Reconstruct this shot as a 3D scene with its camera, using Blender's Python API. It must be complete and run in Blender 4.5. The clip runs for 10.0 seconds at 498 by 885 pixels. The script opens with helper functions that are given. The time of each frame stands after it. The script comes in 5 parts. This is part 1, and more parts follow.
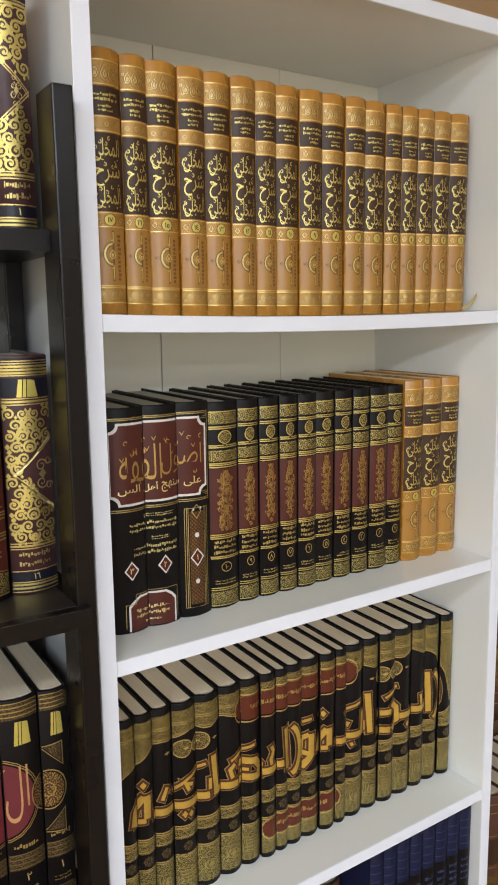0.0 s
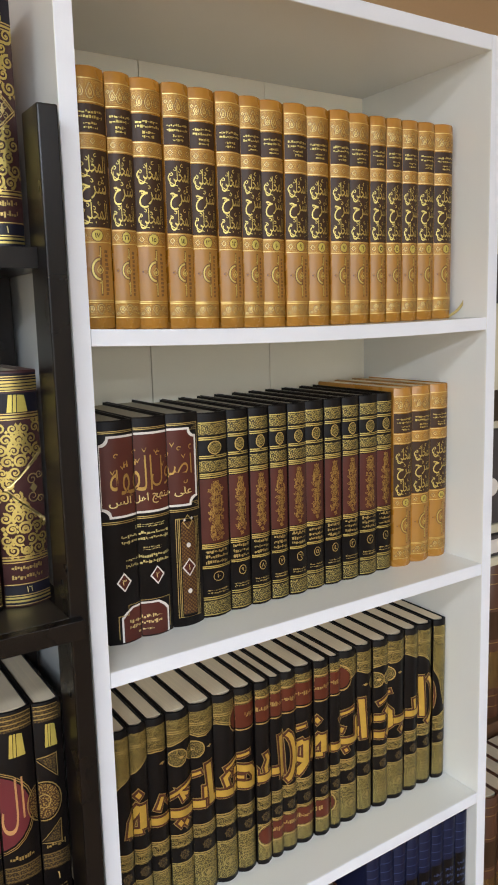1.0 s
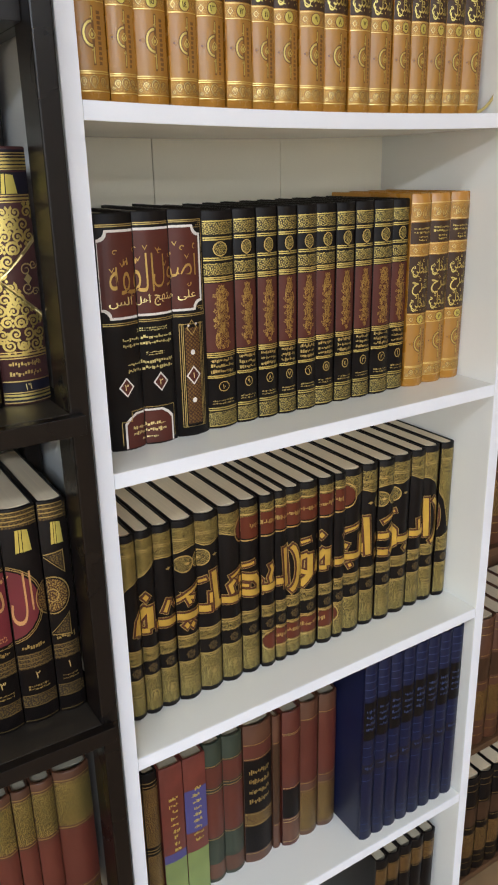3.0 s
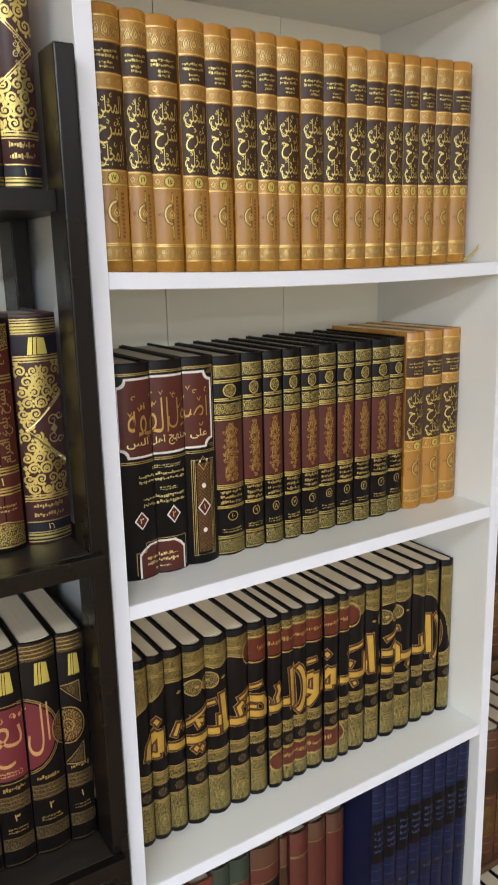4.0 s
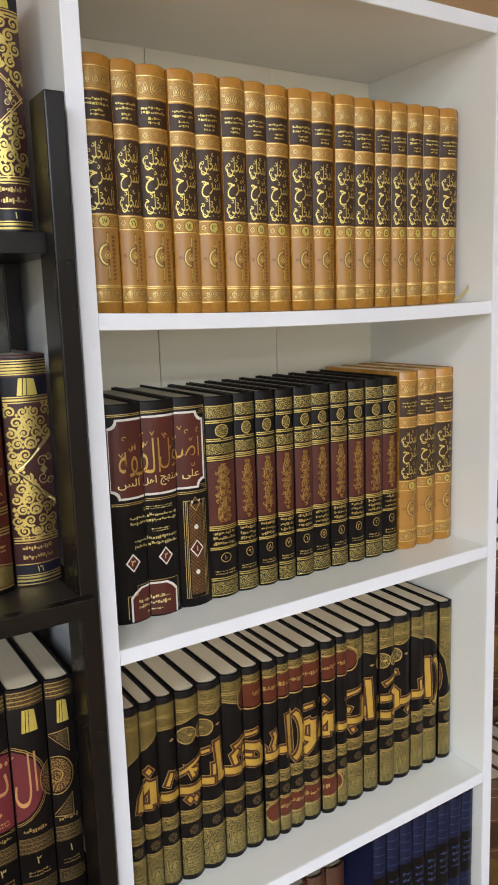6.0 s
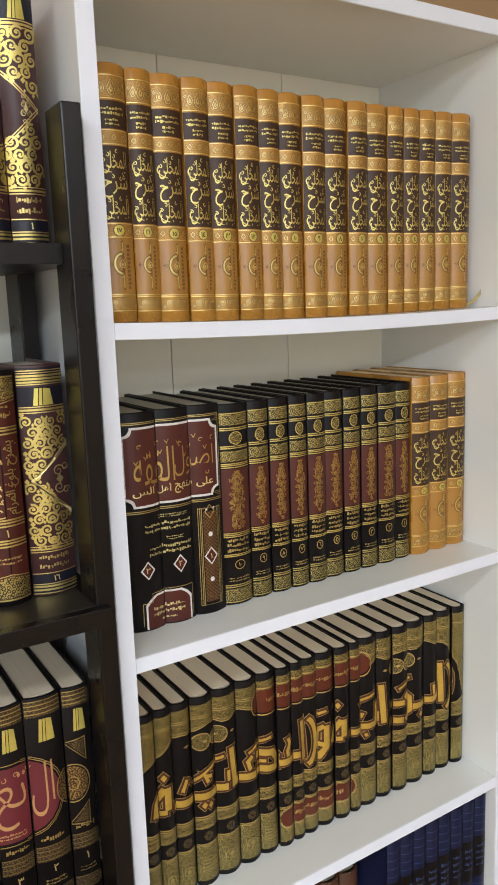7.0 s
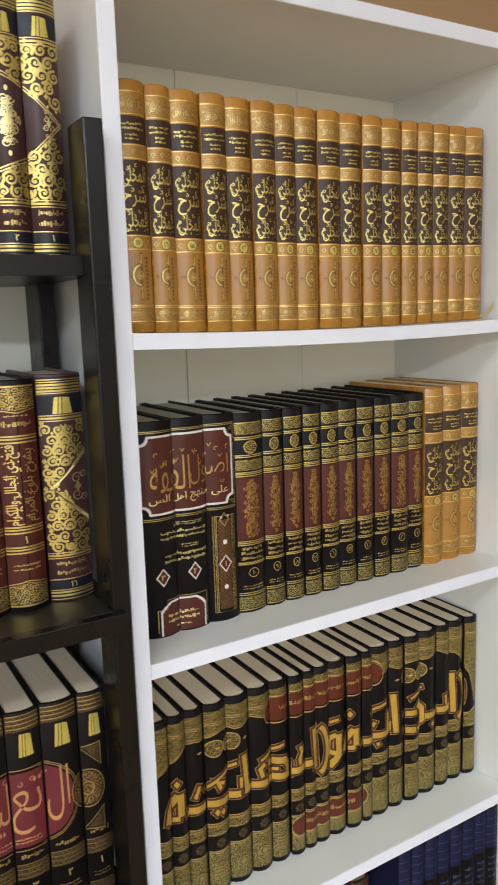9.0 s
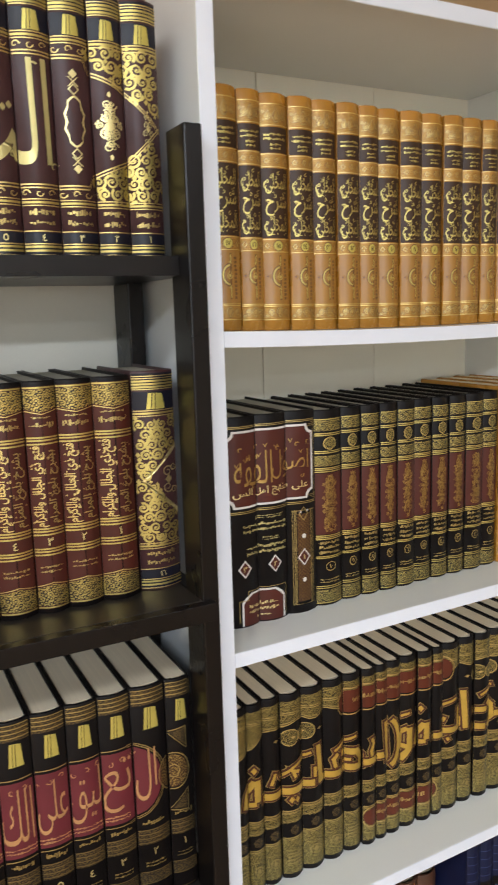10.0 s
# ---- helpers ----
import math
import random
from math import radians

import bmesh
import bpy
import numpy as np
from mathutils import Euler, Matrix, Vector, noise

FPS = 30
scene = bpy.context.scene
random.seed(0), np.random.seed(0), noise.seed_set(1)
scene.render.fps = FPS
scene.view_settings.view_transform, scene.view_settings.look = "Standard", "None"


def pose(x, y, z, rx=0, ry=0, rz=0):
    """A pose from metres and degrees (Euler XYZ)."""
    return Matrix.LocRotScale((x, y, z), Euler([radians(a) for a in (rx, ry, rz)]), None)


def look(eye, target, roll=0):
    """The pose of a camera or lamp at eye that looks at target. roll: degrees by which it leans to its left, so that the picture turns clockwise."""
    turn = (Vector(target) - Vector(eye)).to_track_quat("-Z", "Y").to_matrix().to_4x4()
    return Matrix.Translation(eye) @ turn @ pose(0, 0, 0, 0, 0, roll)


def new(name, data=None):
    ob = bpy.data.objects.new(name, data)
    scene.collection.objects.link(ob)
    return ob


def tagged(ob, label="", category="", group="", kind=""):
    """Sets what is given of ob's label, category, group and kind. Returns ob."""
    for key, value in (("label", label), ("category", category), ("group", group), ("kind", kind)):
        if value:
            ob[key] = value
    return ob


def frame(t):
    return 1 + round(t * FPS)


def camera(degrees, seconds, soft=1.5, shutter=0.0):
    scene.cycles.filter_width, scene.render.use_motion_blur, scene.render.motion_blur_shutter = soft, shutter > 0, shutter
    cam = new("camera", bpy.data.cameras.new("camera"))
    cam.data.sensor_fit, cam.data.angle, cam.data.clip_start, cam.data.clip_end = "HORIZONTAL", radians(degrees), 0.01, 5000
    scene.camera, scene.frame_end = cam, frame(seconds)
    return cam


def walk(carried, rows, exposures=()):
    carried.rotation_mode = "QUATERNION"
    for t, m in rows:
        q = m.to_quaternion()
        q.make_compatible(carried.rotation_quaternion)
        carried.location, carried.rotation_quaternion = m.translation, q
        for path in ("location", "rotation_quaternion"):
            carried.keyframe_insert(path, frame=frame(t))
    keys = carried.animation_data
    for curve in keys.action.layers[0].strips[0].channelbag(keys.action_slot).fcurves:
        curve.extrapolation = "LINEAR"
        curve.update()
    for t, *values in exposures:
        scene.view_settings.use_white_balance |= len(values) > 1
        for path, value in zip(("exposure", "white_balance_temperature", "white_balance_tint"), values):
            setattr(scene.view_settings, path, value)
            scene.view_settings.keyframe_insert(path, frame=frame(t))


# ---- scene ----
cam = camera(36.1, 10.0, 1.9, 0.5)
PATH = [
    (0, (-0.261, -0.659, 1.46), (0.791, 1.008, 1.125), -0.6),
    (0.5, (-0.267, -0.669, 1.469), (0.79, 0.998, 1.148), -1.2),
    (1, (-0.259, -0.668, 1.467), (0.804, 0.994, 1.144), -1.4),
    (1.5, (-0.257, -0.667, 1.468), (0.801, 0.996, 1.128), -1.4),
    (2, (-0.263, -0.667, 1.462), (0.787, 0.982, 1.041), -1.2),
    (2.2, (-0.259, -0.664, 1.455), (0.775, 0.982, 0.983), -1.1),
    (2.5, (-0.256, -0.649, 1.427), (0.771, 0.973, 0.866), -1.0),
    (2.7, (-0.248, -0.651, 1.405), (0.755, 0.966, 0.79), -1.1),
    (3.05, (-0.249, -0.658, 1.402), (0.748, 0.962, 0.722), -1.15),
    (3.8, (-0.263, -0.678, 1.456), (0.749, 0.974, 0.96), -1.4),
    (4, (-0.271, -0.68, 1.467), (0.751, 0.977, 1.005), -1.3),
    (4.5, (-0.272, -0.682, 1.467), (0.756, 0.99, 1.082), -1.4),
    (5, (-0.27, -0.678, 1.467), (0.76, 1.001, 1.117), -1.5),
    (6.3, (-0.261, -0.682, 1.46), (0.776, 0.992, 1.112), -1.8),
    (6.5, (-0.266, -0.68, 1.462), (0.762, 0.999, 1.107), -1.8),
    (7, (-0.27, -0.675, 1.471), (0.756, 1.005, 1.12), -2.0),
    (7.5, (-0.26, -0.674, 1.468), (0.772, 1.004, 1.124), -1.9),
    (8, (-0.261, -0.686, 1.474), (0.773, 0.993, 1.141), -2.0),
    (8.5, (-0.263, -0.688, 1.474), (0.764, 0.998, 1.154), -1.9),
    (9, (-0.279, -0.681, 1.472), (0.727, 1.018, 1.147), -1.8),
    (9.5, (-0.301, -0.69, 1.478), (0.649, 1.041, 1.163), -1.7),
    (10, (-0.327, -0.675, 1.477), (0.583, 1.074, 1.143), -1.7),
]
walk(cam, [(t, look(eye, target, roll)) for t, eye, target, roll in PATH])

# ---- light ----
world = bpy.data.worlds.new("world")
scene.world = world
world.use_nodes = True
wn = world.node_tree
sky = wn.nodes.new("ShaderNodeTexSky")
sky.sky_type, sky.sun_disc = "NISHITA", False
sky.sun_elevation, sky.sun_rotation = radians(35), radians(200)
wn.links.new(sky.outputs[0], wn.nodes["Background"].inputs[0])
wn.nodes["Background"].inputs[1].default_value = 0.08


def area_lamp(name, at, target, sx, sy, watts, colour):
    d = bpy.data.lights.new(name, "AREA")
    d.shape, d.size, d.size_y, d.energy, d.color = "RECTANGLE", sx, sy, watts, colour
    ob = new(name, d)
    ob.matrix_world = look(at, target)
    return ob


# the (-1.7, -1.4) lamp is added fill for the right panel and shelf tops
LAMPS = [(-1.7, -1.4, 34), (-1.7, -3.4, 170), (0.9, -3.4, 20), (-1.7, -5.4, 45), (0.9, -5.4, 45)]
WHITE = (0.735, 0.835, 0.960)
for lx, ly, watts in LAMPS:
    area_lamp("panel_lamp", (lx, ly, 2.55), (lx, ly + 0.001, 0.0), 1.15, 0.30, watts, WHITE)
# low frontal fill light, set in an unseen window added behind the camera
WIN = (-2.6, -0.6, 0.9, 2.1)
area_lamp("window_daylight", ((WIN[0] + WIN[1]) / 2, -6.42, 1.5), ((WIN[0] + WIN[1]) / 2, 0.0, 1.5), 1.96, 1.16, 48, WHITE)


# ---- materials ----
def mat_base(name):
    m = bpy.data.materials.new(name)
    m.use_nodes = True
    n, l = m.node_tree.nodes, m.node_tree.links
    return m, n, l, n["Principled BSDF"]


def noise_node(n, l, scale, detail=4.0, vec=None):
    tex = n.new("ShaderNodeTexNoise")
    tex.inputs["Scale"].default_value, tex.inputs["Detail"].default_value = scale, detail
    if vec is not None:
        l.new(vec, tex.inputs["Vector"])
    return tex.outputs["Fac"]


def ramp(n, l, fac, stops):
    r = n.new("ShaderNodeValToRGB")
    while len(r.color_ramp.elements) < len(stops):
        r.color_ramp.elements.new(0.5)
    for e, (p, c) in zip(r.color_ramp.elements, stops):
        e.position, e.color = p, (*c, 1) if len(c) == 3 else c
    l.new(fac, r.inputs[0])
    return r.outputs["Color"]


def shade(c, k):
    return tuple(min(1.0, v * k) for v in c)


def surface(name, colour, rough=0.5, metal=0.0, big=6.0, fine=400.0, bump=0.1, vary=0.12, per_object=0.0, spec=0.5):
    """A plain material with variation at two scales and fine relief."""
    m, n, l, p = mat_base(name)
    co = n.new("ShaderNodeTexCoord").outputs["Object"]
    a, b = noise_node(n, l, big, 5, co), noise_node(n, l, fine, 3, co)
    mixer = n.new("ShaderNodeMath")
    mixer.operation = "MULTIPLY_ADD"
    l.new(b, mixer.inputs[0])
    mixer.inputs[1].default_value = 0.35
    l.new(a, mixer.inputs[2])
    last = mixer.outputs[0]
    if per_object:
        info, add = n.new("ShaderNodeObjectInfo"), n.new("ShaderNodeMath")
        add.operation = "MULTIPLY_ADD"
        l.new(info.outputs["Random"], add.inputs[0])
        add.inputs[1].default_value = per_object
        l.new(last, add.inputs[2])
        last = add.outputs[0]
    l.new(ramp(n, l, last, [(0.35, shade(colour, 1 - vary)), (0.95, shade(colour, 1 + vary))]), p.inputs["Base Color"])
    rr = n.new("ShaderNodeMapRange")
    l.new(a, rr.inputs[0])
    rr.inputs["To Min"].default_value, rr.inputs["To Max"].default_value = max(0.03, rough - 0.08), min(1, rough + 0.08)
    l.new(rr.outputs[0], p.inputs["Roughness"])
    p.inputs["Metallic"].default_value = metal
    p.inputs["Specular IOR Level"].default_value = spec
    if bump:
        bn = n.new("ShaderNodeBump")
        bn.inputs["Strength"].default_value, bn.inputs["Distance"].default_value = bump, 0.0006
        l.new(b, bn.inputs["Height"])
        l.new(bn.outputs[0], p.inputs["Normal"])
    return m


def filigree(name, ground, gold, cell=140.0, rings=2.2, fill=0.5, ground_rough=0.42, gold_metal=0.85, randomness=0.8, warped=0.45):
    """Gilt scrollwork stamped on a ground."""
    m, n, l, p = mat_base(name)
    sep, comb = n.new("ShaderNodeSeparateXYZ"), n.new("ShaderNodeCombineXYZ")
    l.new(n.new("ShaderNodeTexCoord").outputs["UV"], sep.inputs[0])
    l.new(sep.outputs[0], comb.inputs[0])
    l.new(sep.outputs[1], comb.inputs[1])
    vor = n.new("ShaderNodeTexVoronoi")
    vor.voronoi_dimensions = "2D"
    vor.inputs["Scale"].default_value, vor.inputs["Randomness"].default_value = cell, randomness
    warp = n.new("ShaderNodeTexNoise")
    warp.noise_dimensions = "2D"
    warp.inputs["Scale"].default_value = cell * 1.3
    l.new(comb.outputs[0], warp.inputs["Vector"])
    off = n.new("ShaderNodeVectorMath")
    off.operation = "MULTIPLY_ADD"
    l.new(warp.outputs["Color"], off.inputs[0])
    off.inputs[1].default_value = (warped / cell, warped / cell, 0)
    l.new(comb.outputs[0], off.inputs[2])
    l.new(off.outputs[0], vor.inputs["Vector"])
    k = n.new("ShaderNodeMath")
    k.operation = "MULTIPLY"
    l.new(vor.outputs["Distance"], k.inputs[0])
    k.inputs[1].default_value = rings * 6.283
    s = n.new("ShaderNodeMath")
    s.operation = "SINE"
    l.new(k.outputs[0], s.inputs[0])
    cut = n.new("ShaderNodeMapRange")
    cut.interpolation_type = "SMOOTHSTEP"
    edge = 1 - 2 * fill
    cut.inputs["From Min"].default_value, cut.inputs["From Max"].default_value = edge - 0.22, edge + 0.22
    l.new(s.outputs[0], cut.inputs[0])
    wear = noise_node(n, l, 45.0, 4, n.new("ShaderNodeTexCoord").outputs["Object"])
    goldc = ramp(n, l, wear, [(0.3, shade(gold, 0.72)), (0.75, shade(gold, 1.15))])
    mx = n.new("ShaderNodeMix")
    mx.data_type = "RGBA"
    l.new(cut.outputs[0], mx.inputs["Factor"])
    mx.inputs["A"].default_value = (*ground, 1)
    l.new(goldc, mx.inputs["B"])
    l.new(mx.outputs["Result"], p.inputs["Base Color"])
    for sock, lo, hi in (("Metallic", 0.0, gold_metal), ("Roughness", ground_rough, 0.36)):
        q = n.new("ShaderNodeMapRange")
        l.new(cut.outputs[0], q.inputs[0])
        q.inputs["To Min"].default_value, q.inputs["To Max"].default_value = lo, hi
        l.new(q.outputs[0], p.inputs[sock])
    p.inputs["Specular IOR Level"].default_value = 0.3
    bn = n.new("ShaderNodeBump")
    bn.inputs["Strength"].default_value, bn.inputs["Distance"].default_value = 0.35, 0.0003
    bn.invert = True
    l.new(cut.outputs[0], bn.inputs["Height"])
    l.new(bn.outputs[0], p.inputs["Normal"])
    return m


def pages_mat(name, colour):
    m, n, l, p = mat_base(name)
    mp = n.new("ShaderNodeMapping")
    l.new(n.new("ShaderNodeTexCoord").outputs["Object"], mp.inputs[0])
    mp.inputs["Scale"].default_value = (1800, 6, 6)
    f = noise_node(n, l, 1.0, 2, mp.outputs[0])
    l.new(ramp(n, l, f, [(0.3, shade(colour, 0.93)), (0.7, shade(colour, 1.04))]), p.inputs["Base Color"])
    p.inputs["Roughness"].default_value = 0.85
    return m


def veneer(name, colour, rough):
    m, n, l, p = mat_base(name)
    mp = n.new("ShaderNodeMapping")
    l.new(n.new("ShaderNodeTexCoord").outputs["Object"], mp.inputs[0])
    mp.inputs["Scale"].default_value = (3, 40, 40)
    f = noise_node(n, l, 4.0, 6, mp.outputs[0])
    l.new(ramp(n, l, f, [(0.3, shade(colour, 0.75)), (0.7, shade(colour, 1.25))]), p.inputs["Base Color"])
    p.inputs["Roughness"].default_value = rough
    bn = n.new("ShaderNodeBump")
    bn.inputs["Strength"].default_value, bn.inputs["Distance"].default_value = 0.08, 0.0005
    l.new(f, bn.inputs["Height"])
    l.new(bn.outputs[0], p.inputs["Normal"])
    return m


GOLD, PALE = (0.68, 0.51, 0.19), (0.78, 0.66, 0.31)
M = {
    "white": surface("white_laminate", (0.85, 0.86, 0.84), 0.22, big=3, fine=900, bump=0.04, vary=0.03),
    "white_edge": surface("white_edge_band", (0.80, 0.82, 0.89), 0.42, big=5, fine=700, bump=0.05, vary=0.03),
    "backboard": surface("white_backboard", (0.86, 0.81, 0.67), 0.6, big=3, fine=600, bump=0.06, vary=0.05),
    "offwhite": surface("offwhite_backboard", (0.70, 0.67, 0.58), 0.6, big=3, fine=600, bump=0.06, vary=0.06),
    "black_wood": surface("espresso_lacquer", (0.0085, 0.0062, 0.0055), 0.29, big=7, fine=300, bump=0.05, vary=0.25, spec=0.25),
    "black_shelf": surface("dusty_espresso_lacquer", (0.026, 0.021, 0.017), 0.34, big=9, fine=350, bump=0.08, vary=0.25, spec=0.4),
    "tan_wall": surface("tan_wall_paint", (0.40, 0.25, 0.13), 0.8, big=2, fine=260, bump=0.25, vary=0.06),
    "room_wall": surface("cream_room_paint", (0.62, 0.56, 0.46), 0.85, big=2, fine=260, bump=0.25, vary=0.05),
    "ceiling": surface("ceiling_paint", (0.75, 0.74, 0.70), 0.9, big=2, fine=200, bump=0.2, vary=0.04),
    "carpet": surface("carpet", (0.27, 0.170, 0.085), 0.95, big=8, fine=900, bump=0.6, vary=0.3),
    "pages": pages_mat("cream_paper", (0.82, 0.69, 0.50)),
    # paper with the shade under the shelves put into its colour
    "pages_shaded": pages_mat("shaded_paper", (0.42, 0.38, 0.29)),
    "orange": surface("tan_leatherette", (0.40, 0.180, 0.025), 0.28, big=25, fine=1500, bump=0.18, vary=0.12, per_object=0.25),
    "orange_panel": surface("tan_leatherette_panel", (0.38, 0.180, 0.033), 0.30, big=25, fine=1500, bump=0.18, vary=0.12),
    "umber": surface("dark_brown_label", (0.052, 0.026, 0.014), 0.36, big=25, fine=1500, bump=0.12, vary=0.2, spec=0.22),
    "black": surface("black_leatherette", (0.007, 0.0052, 0.005), 0.42, big=25, fine=1500, bump=0.2, vary=0.3, spec=0.15),
    "maroon": surface("maroon_label", (0.080, 0.018, 0.012), 0.36, big=25, fine=1500, bump=0.15, vary=0.2, spec=0.28),
    "red": surface("crimson_label", (0.125, 0.015, 0.022), 0.38, big=25, fine=1500, bump=0.15, vary=0.15),
    "plum": surface("plum_leatherette", (0.055, 0.022, 0.022), 0.32, big=25, fine=1500, bump=0.2, vary=0.25, spec=0.28),
    "navy_band": surface("blue_black_band", (0.011, 0.010, 0.017), 0.34, big=25, fine=1500, bump=0.15, vary=0.2, spec=0.28),
    "navy": surface("navy_leatherette", (0.006, 0.009, 0.036), 0.42, big=25, fine=1500, bump=0.2, vary=0.2, spec=0.28),
    "brown": surface("brown_leatherette", (0.075, 0.030, 0.016), 0.42, big=25, fine=1200, bump=0.2, vary=0.25, per_object=0.4),
    "brick": surface("brick_red_leatherette", (0.085, 0.020, 0.013), 0.42, big=25, fine=1200, bump=0.2, vary=0.2, per_object=0.3),
    "vermilion": surface("vermilion_card", (0.125, 0.026, 0.018), 0.45, big=40, fine=900, bump=0.1, vary=0.25),
    "green": surface("green_cloth", (0.026, 0.036, 0.022), 0.6, big=25, fine=1200, bump=0.2, vary=0.2),
    "lime": surface("lime_card", (0.17, 0.22, 0.07), 0.5, big=25, fine=1200, bump=0.1, vary=0.15),
    "violet": surface("violet_card", (0.06, 0.055, 0.19), 0.5, big=25, fine=1200, bump=0.1, vary=0.15),
    "gold": surface("gilt_foil", GOLD, 0.38, metal=0.88, big=60, fine=900, bump=0.3, vary=0.2),
    "gold_olive": surface("olive_gilt_foil", (0.56, 0.44, 0.14), 0.42, metal=0.88, big=60, fine=900, bump=0.3, vary=0.25),
    # gilt darkened to stand for shade low on the crimson set
    "gold_shaded": surface("shaded_gilt_foil", (0.24, 0.175, 0.070), 0.45, metal=0.88, big=60, fine=900, bump=0.3, vary=0.3),
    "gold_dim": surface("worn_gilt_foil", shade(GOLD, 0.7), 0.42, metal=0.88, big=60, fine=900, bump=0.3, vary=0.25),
    "pale_gold": surface("pale_gilt_foil", PALE, 0.36, metal=0.88, big=60, fine=900, bump=0.3, vary=0.15),
    "white_ink": surface("white_stamping", (0.70, 0.66, 0.62), 0.5, big=60, fine=900, bump=0.05, vary=0.06),
    "rust": surface("rust_outline_ink", (0.080, 0.022, 0.008), 0.42, big=60, fine=900, bump=0.05, vary=0.2),
    "burgundy": surface("burgundy_leatherette", (0.070, 0.015, 0.010), 0.34, big=25, fine=1500, bump=0.15, vary=0.2, spec=0.3),
    "oxblood": surface("oxblood_label", (0.105, 0.022, 0.010), 0.36, big=25, fine=1500, bump=0.15, vary=0.2, spec=0.28),
    "deboss": surface("stamped_brown", (0.17, 0.075, 0.022), 0.45, big=60, fine=900, bump=0.1, vary=0.2),
    "fil_orange": filigree("gilt_on_tan", (0.36, 0.175, 0.034), (0.58, 0.34, 0.085), 420, 1.8, 0.36, 0.32, 0.5, randomness=0.5),
    "fil_black": filigree("gilt_on_black", (0.020, 0.018, 0.010), (0.50, 0.39, 0.12), 290, 2.1, 0.42, randomness=0.45, warped=0.3),
    "fil_set": filigree("gilt_on_umber", (0.030, 0.022, 0.010), (0.50, 0.395, 0.125), 290, 2.2, 0.48, randomness=0.55, warped=0.35),
    "fil_fine": filigree("fine_gilt_on_umber", (0.035, 0.022, 0.012), (0.20, 0.145, 0.055), 420, 1.4, 0.42),
    "fil_lattice": filigree("lattice_on_maroon", (0.06, 0.022, 0.010), (0.24, 0.14, 0.045), 230, 2.0, 0.42, randomness=0.0),
    "fil_brown": filigree("gilt_on_brown", (0.06, 0.026, 0.012), (0.40, 0.28, 0.09), 380, 1.5, 0.48),
    "gold_deep": surface("deep_gilt_foil", (0.66, 0.44, 0.085), 0.34, metal=0.6, big=60, fine=900, bump=0.3, vary=0.2),
    "white_gold": surface("white_gilt_foil", (0.60, 0.51, 0.21), 0.36, metal=0.5, big=60, fine=900, bump=0.1, vary=0.1),
    "gold_sign": surface("lemon_gilt_foil", (0.62, 0.51, 0.12), 0.38, metal=0.5, big=60, fine=900, bump=0.1, vary=0.15),
    "gold_orange": surface("coppery_foil", (0.58, 0.33, 0.14), 0.4, metal=0.5, big=60, fine=900, bump=0.1, vary=0.2),
    "gold_copper": surface("coppery_gilt_foil", (0.44, 0.28, 0.085), 0.38, metal=0.88, big=60, fine=900, bump=0.3, vary=0.15),
    "navy_line": surface("blue_stamping", (0.03, 0.05, 0.14), 0.4, big=60, fine=900, bump=0.1, vary=0.2),
    "fil_black_gold": filigree("gilt_on_black_fine", (0.020, 0.014, 0.010), (0.60, 0.44, 0.13), 250, 2.2, 0.52, randomness=0.5, warped=0.35),
    "ribbon": surface("yellow_ribbon", (0.42, 0.32, 0.10), 0.6, big=60, fine=900, bump=0.1, vary=0.1),
    "cream_box": surface("cream_card", (0.55, 0.52, 0.40), 0.6, big=9, fine=500, bump=0.1, vary=0.12),
    "slate_box": surface("slate_card", (0.045, 0.038, 0.040), 0.5, big=9, fine=500, bump=0.1, vary=0.2),
    "oak": veneer("dark_oak_veneer", (0.09, 0.045, 0.022), 0.45),
    "steel": surface("grey_metal", (0.55, 0.55, 0.55), 0.35, metal=0.9, big=20, fine=600, bump=0.05, vary=0.08),
}
glow = bpy.data.materials.new("lamp_diffuser")
glow.use_nodes = True
glow.node_tree.nodes["Principled BSDF"].inputs["Emission Color"].default_value = (1.0, 0.95, 0.86, 1)
glow.node_tree.nodes["Principled BSDF"].inputs["Emission Strength"].default_value = 4.0
M["glow"] = glow


# ---- building helpers ----
def finish(bm, name, mat, smooth=False):
    bm.normal_update()
    me = bpy.data.meshes.new(name)
    bm.to_mesh(me)
    bm.free()
    if mat is not None:
        me.materials.append(M[mat])
    if smooth:
        me.shade_smooth()
    return me


def part(name, bm, mat, parent=None, label="", smooth=False):
    ob = new(name, finish(bm, name, mat, smooth))
    ob.parent = parent
    return tagged(ob, label) if label else ob


def thing(name, at, label, category, group="", kind=""):
    ob = new(name)
    ob.empty_display_size = 0.02
    ob.matrix_world = Matrix.Translation(at)
    return tagged(ob, label, category, group, kind)


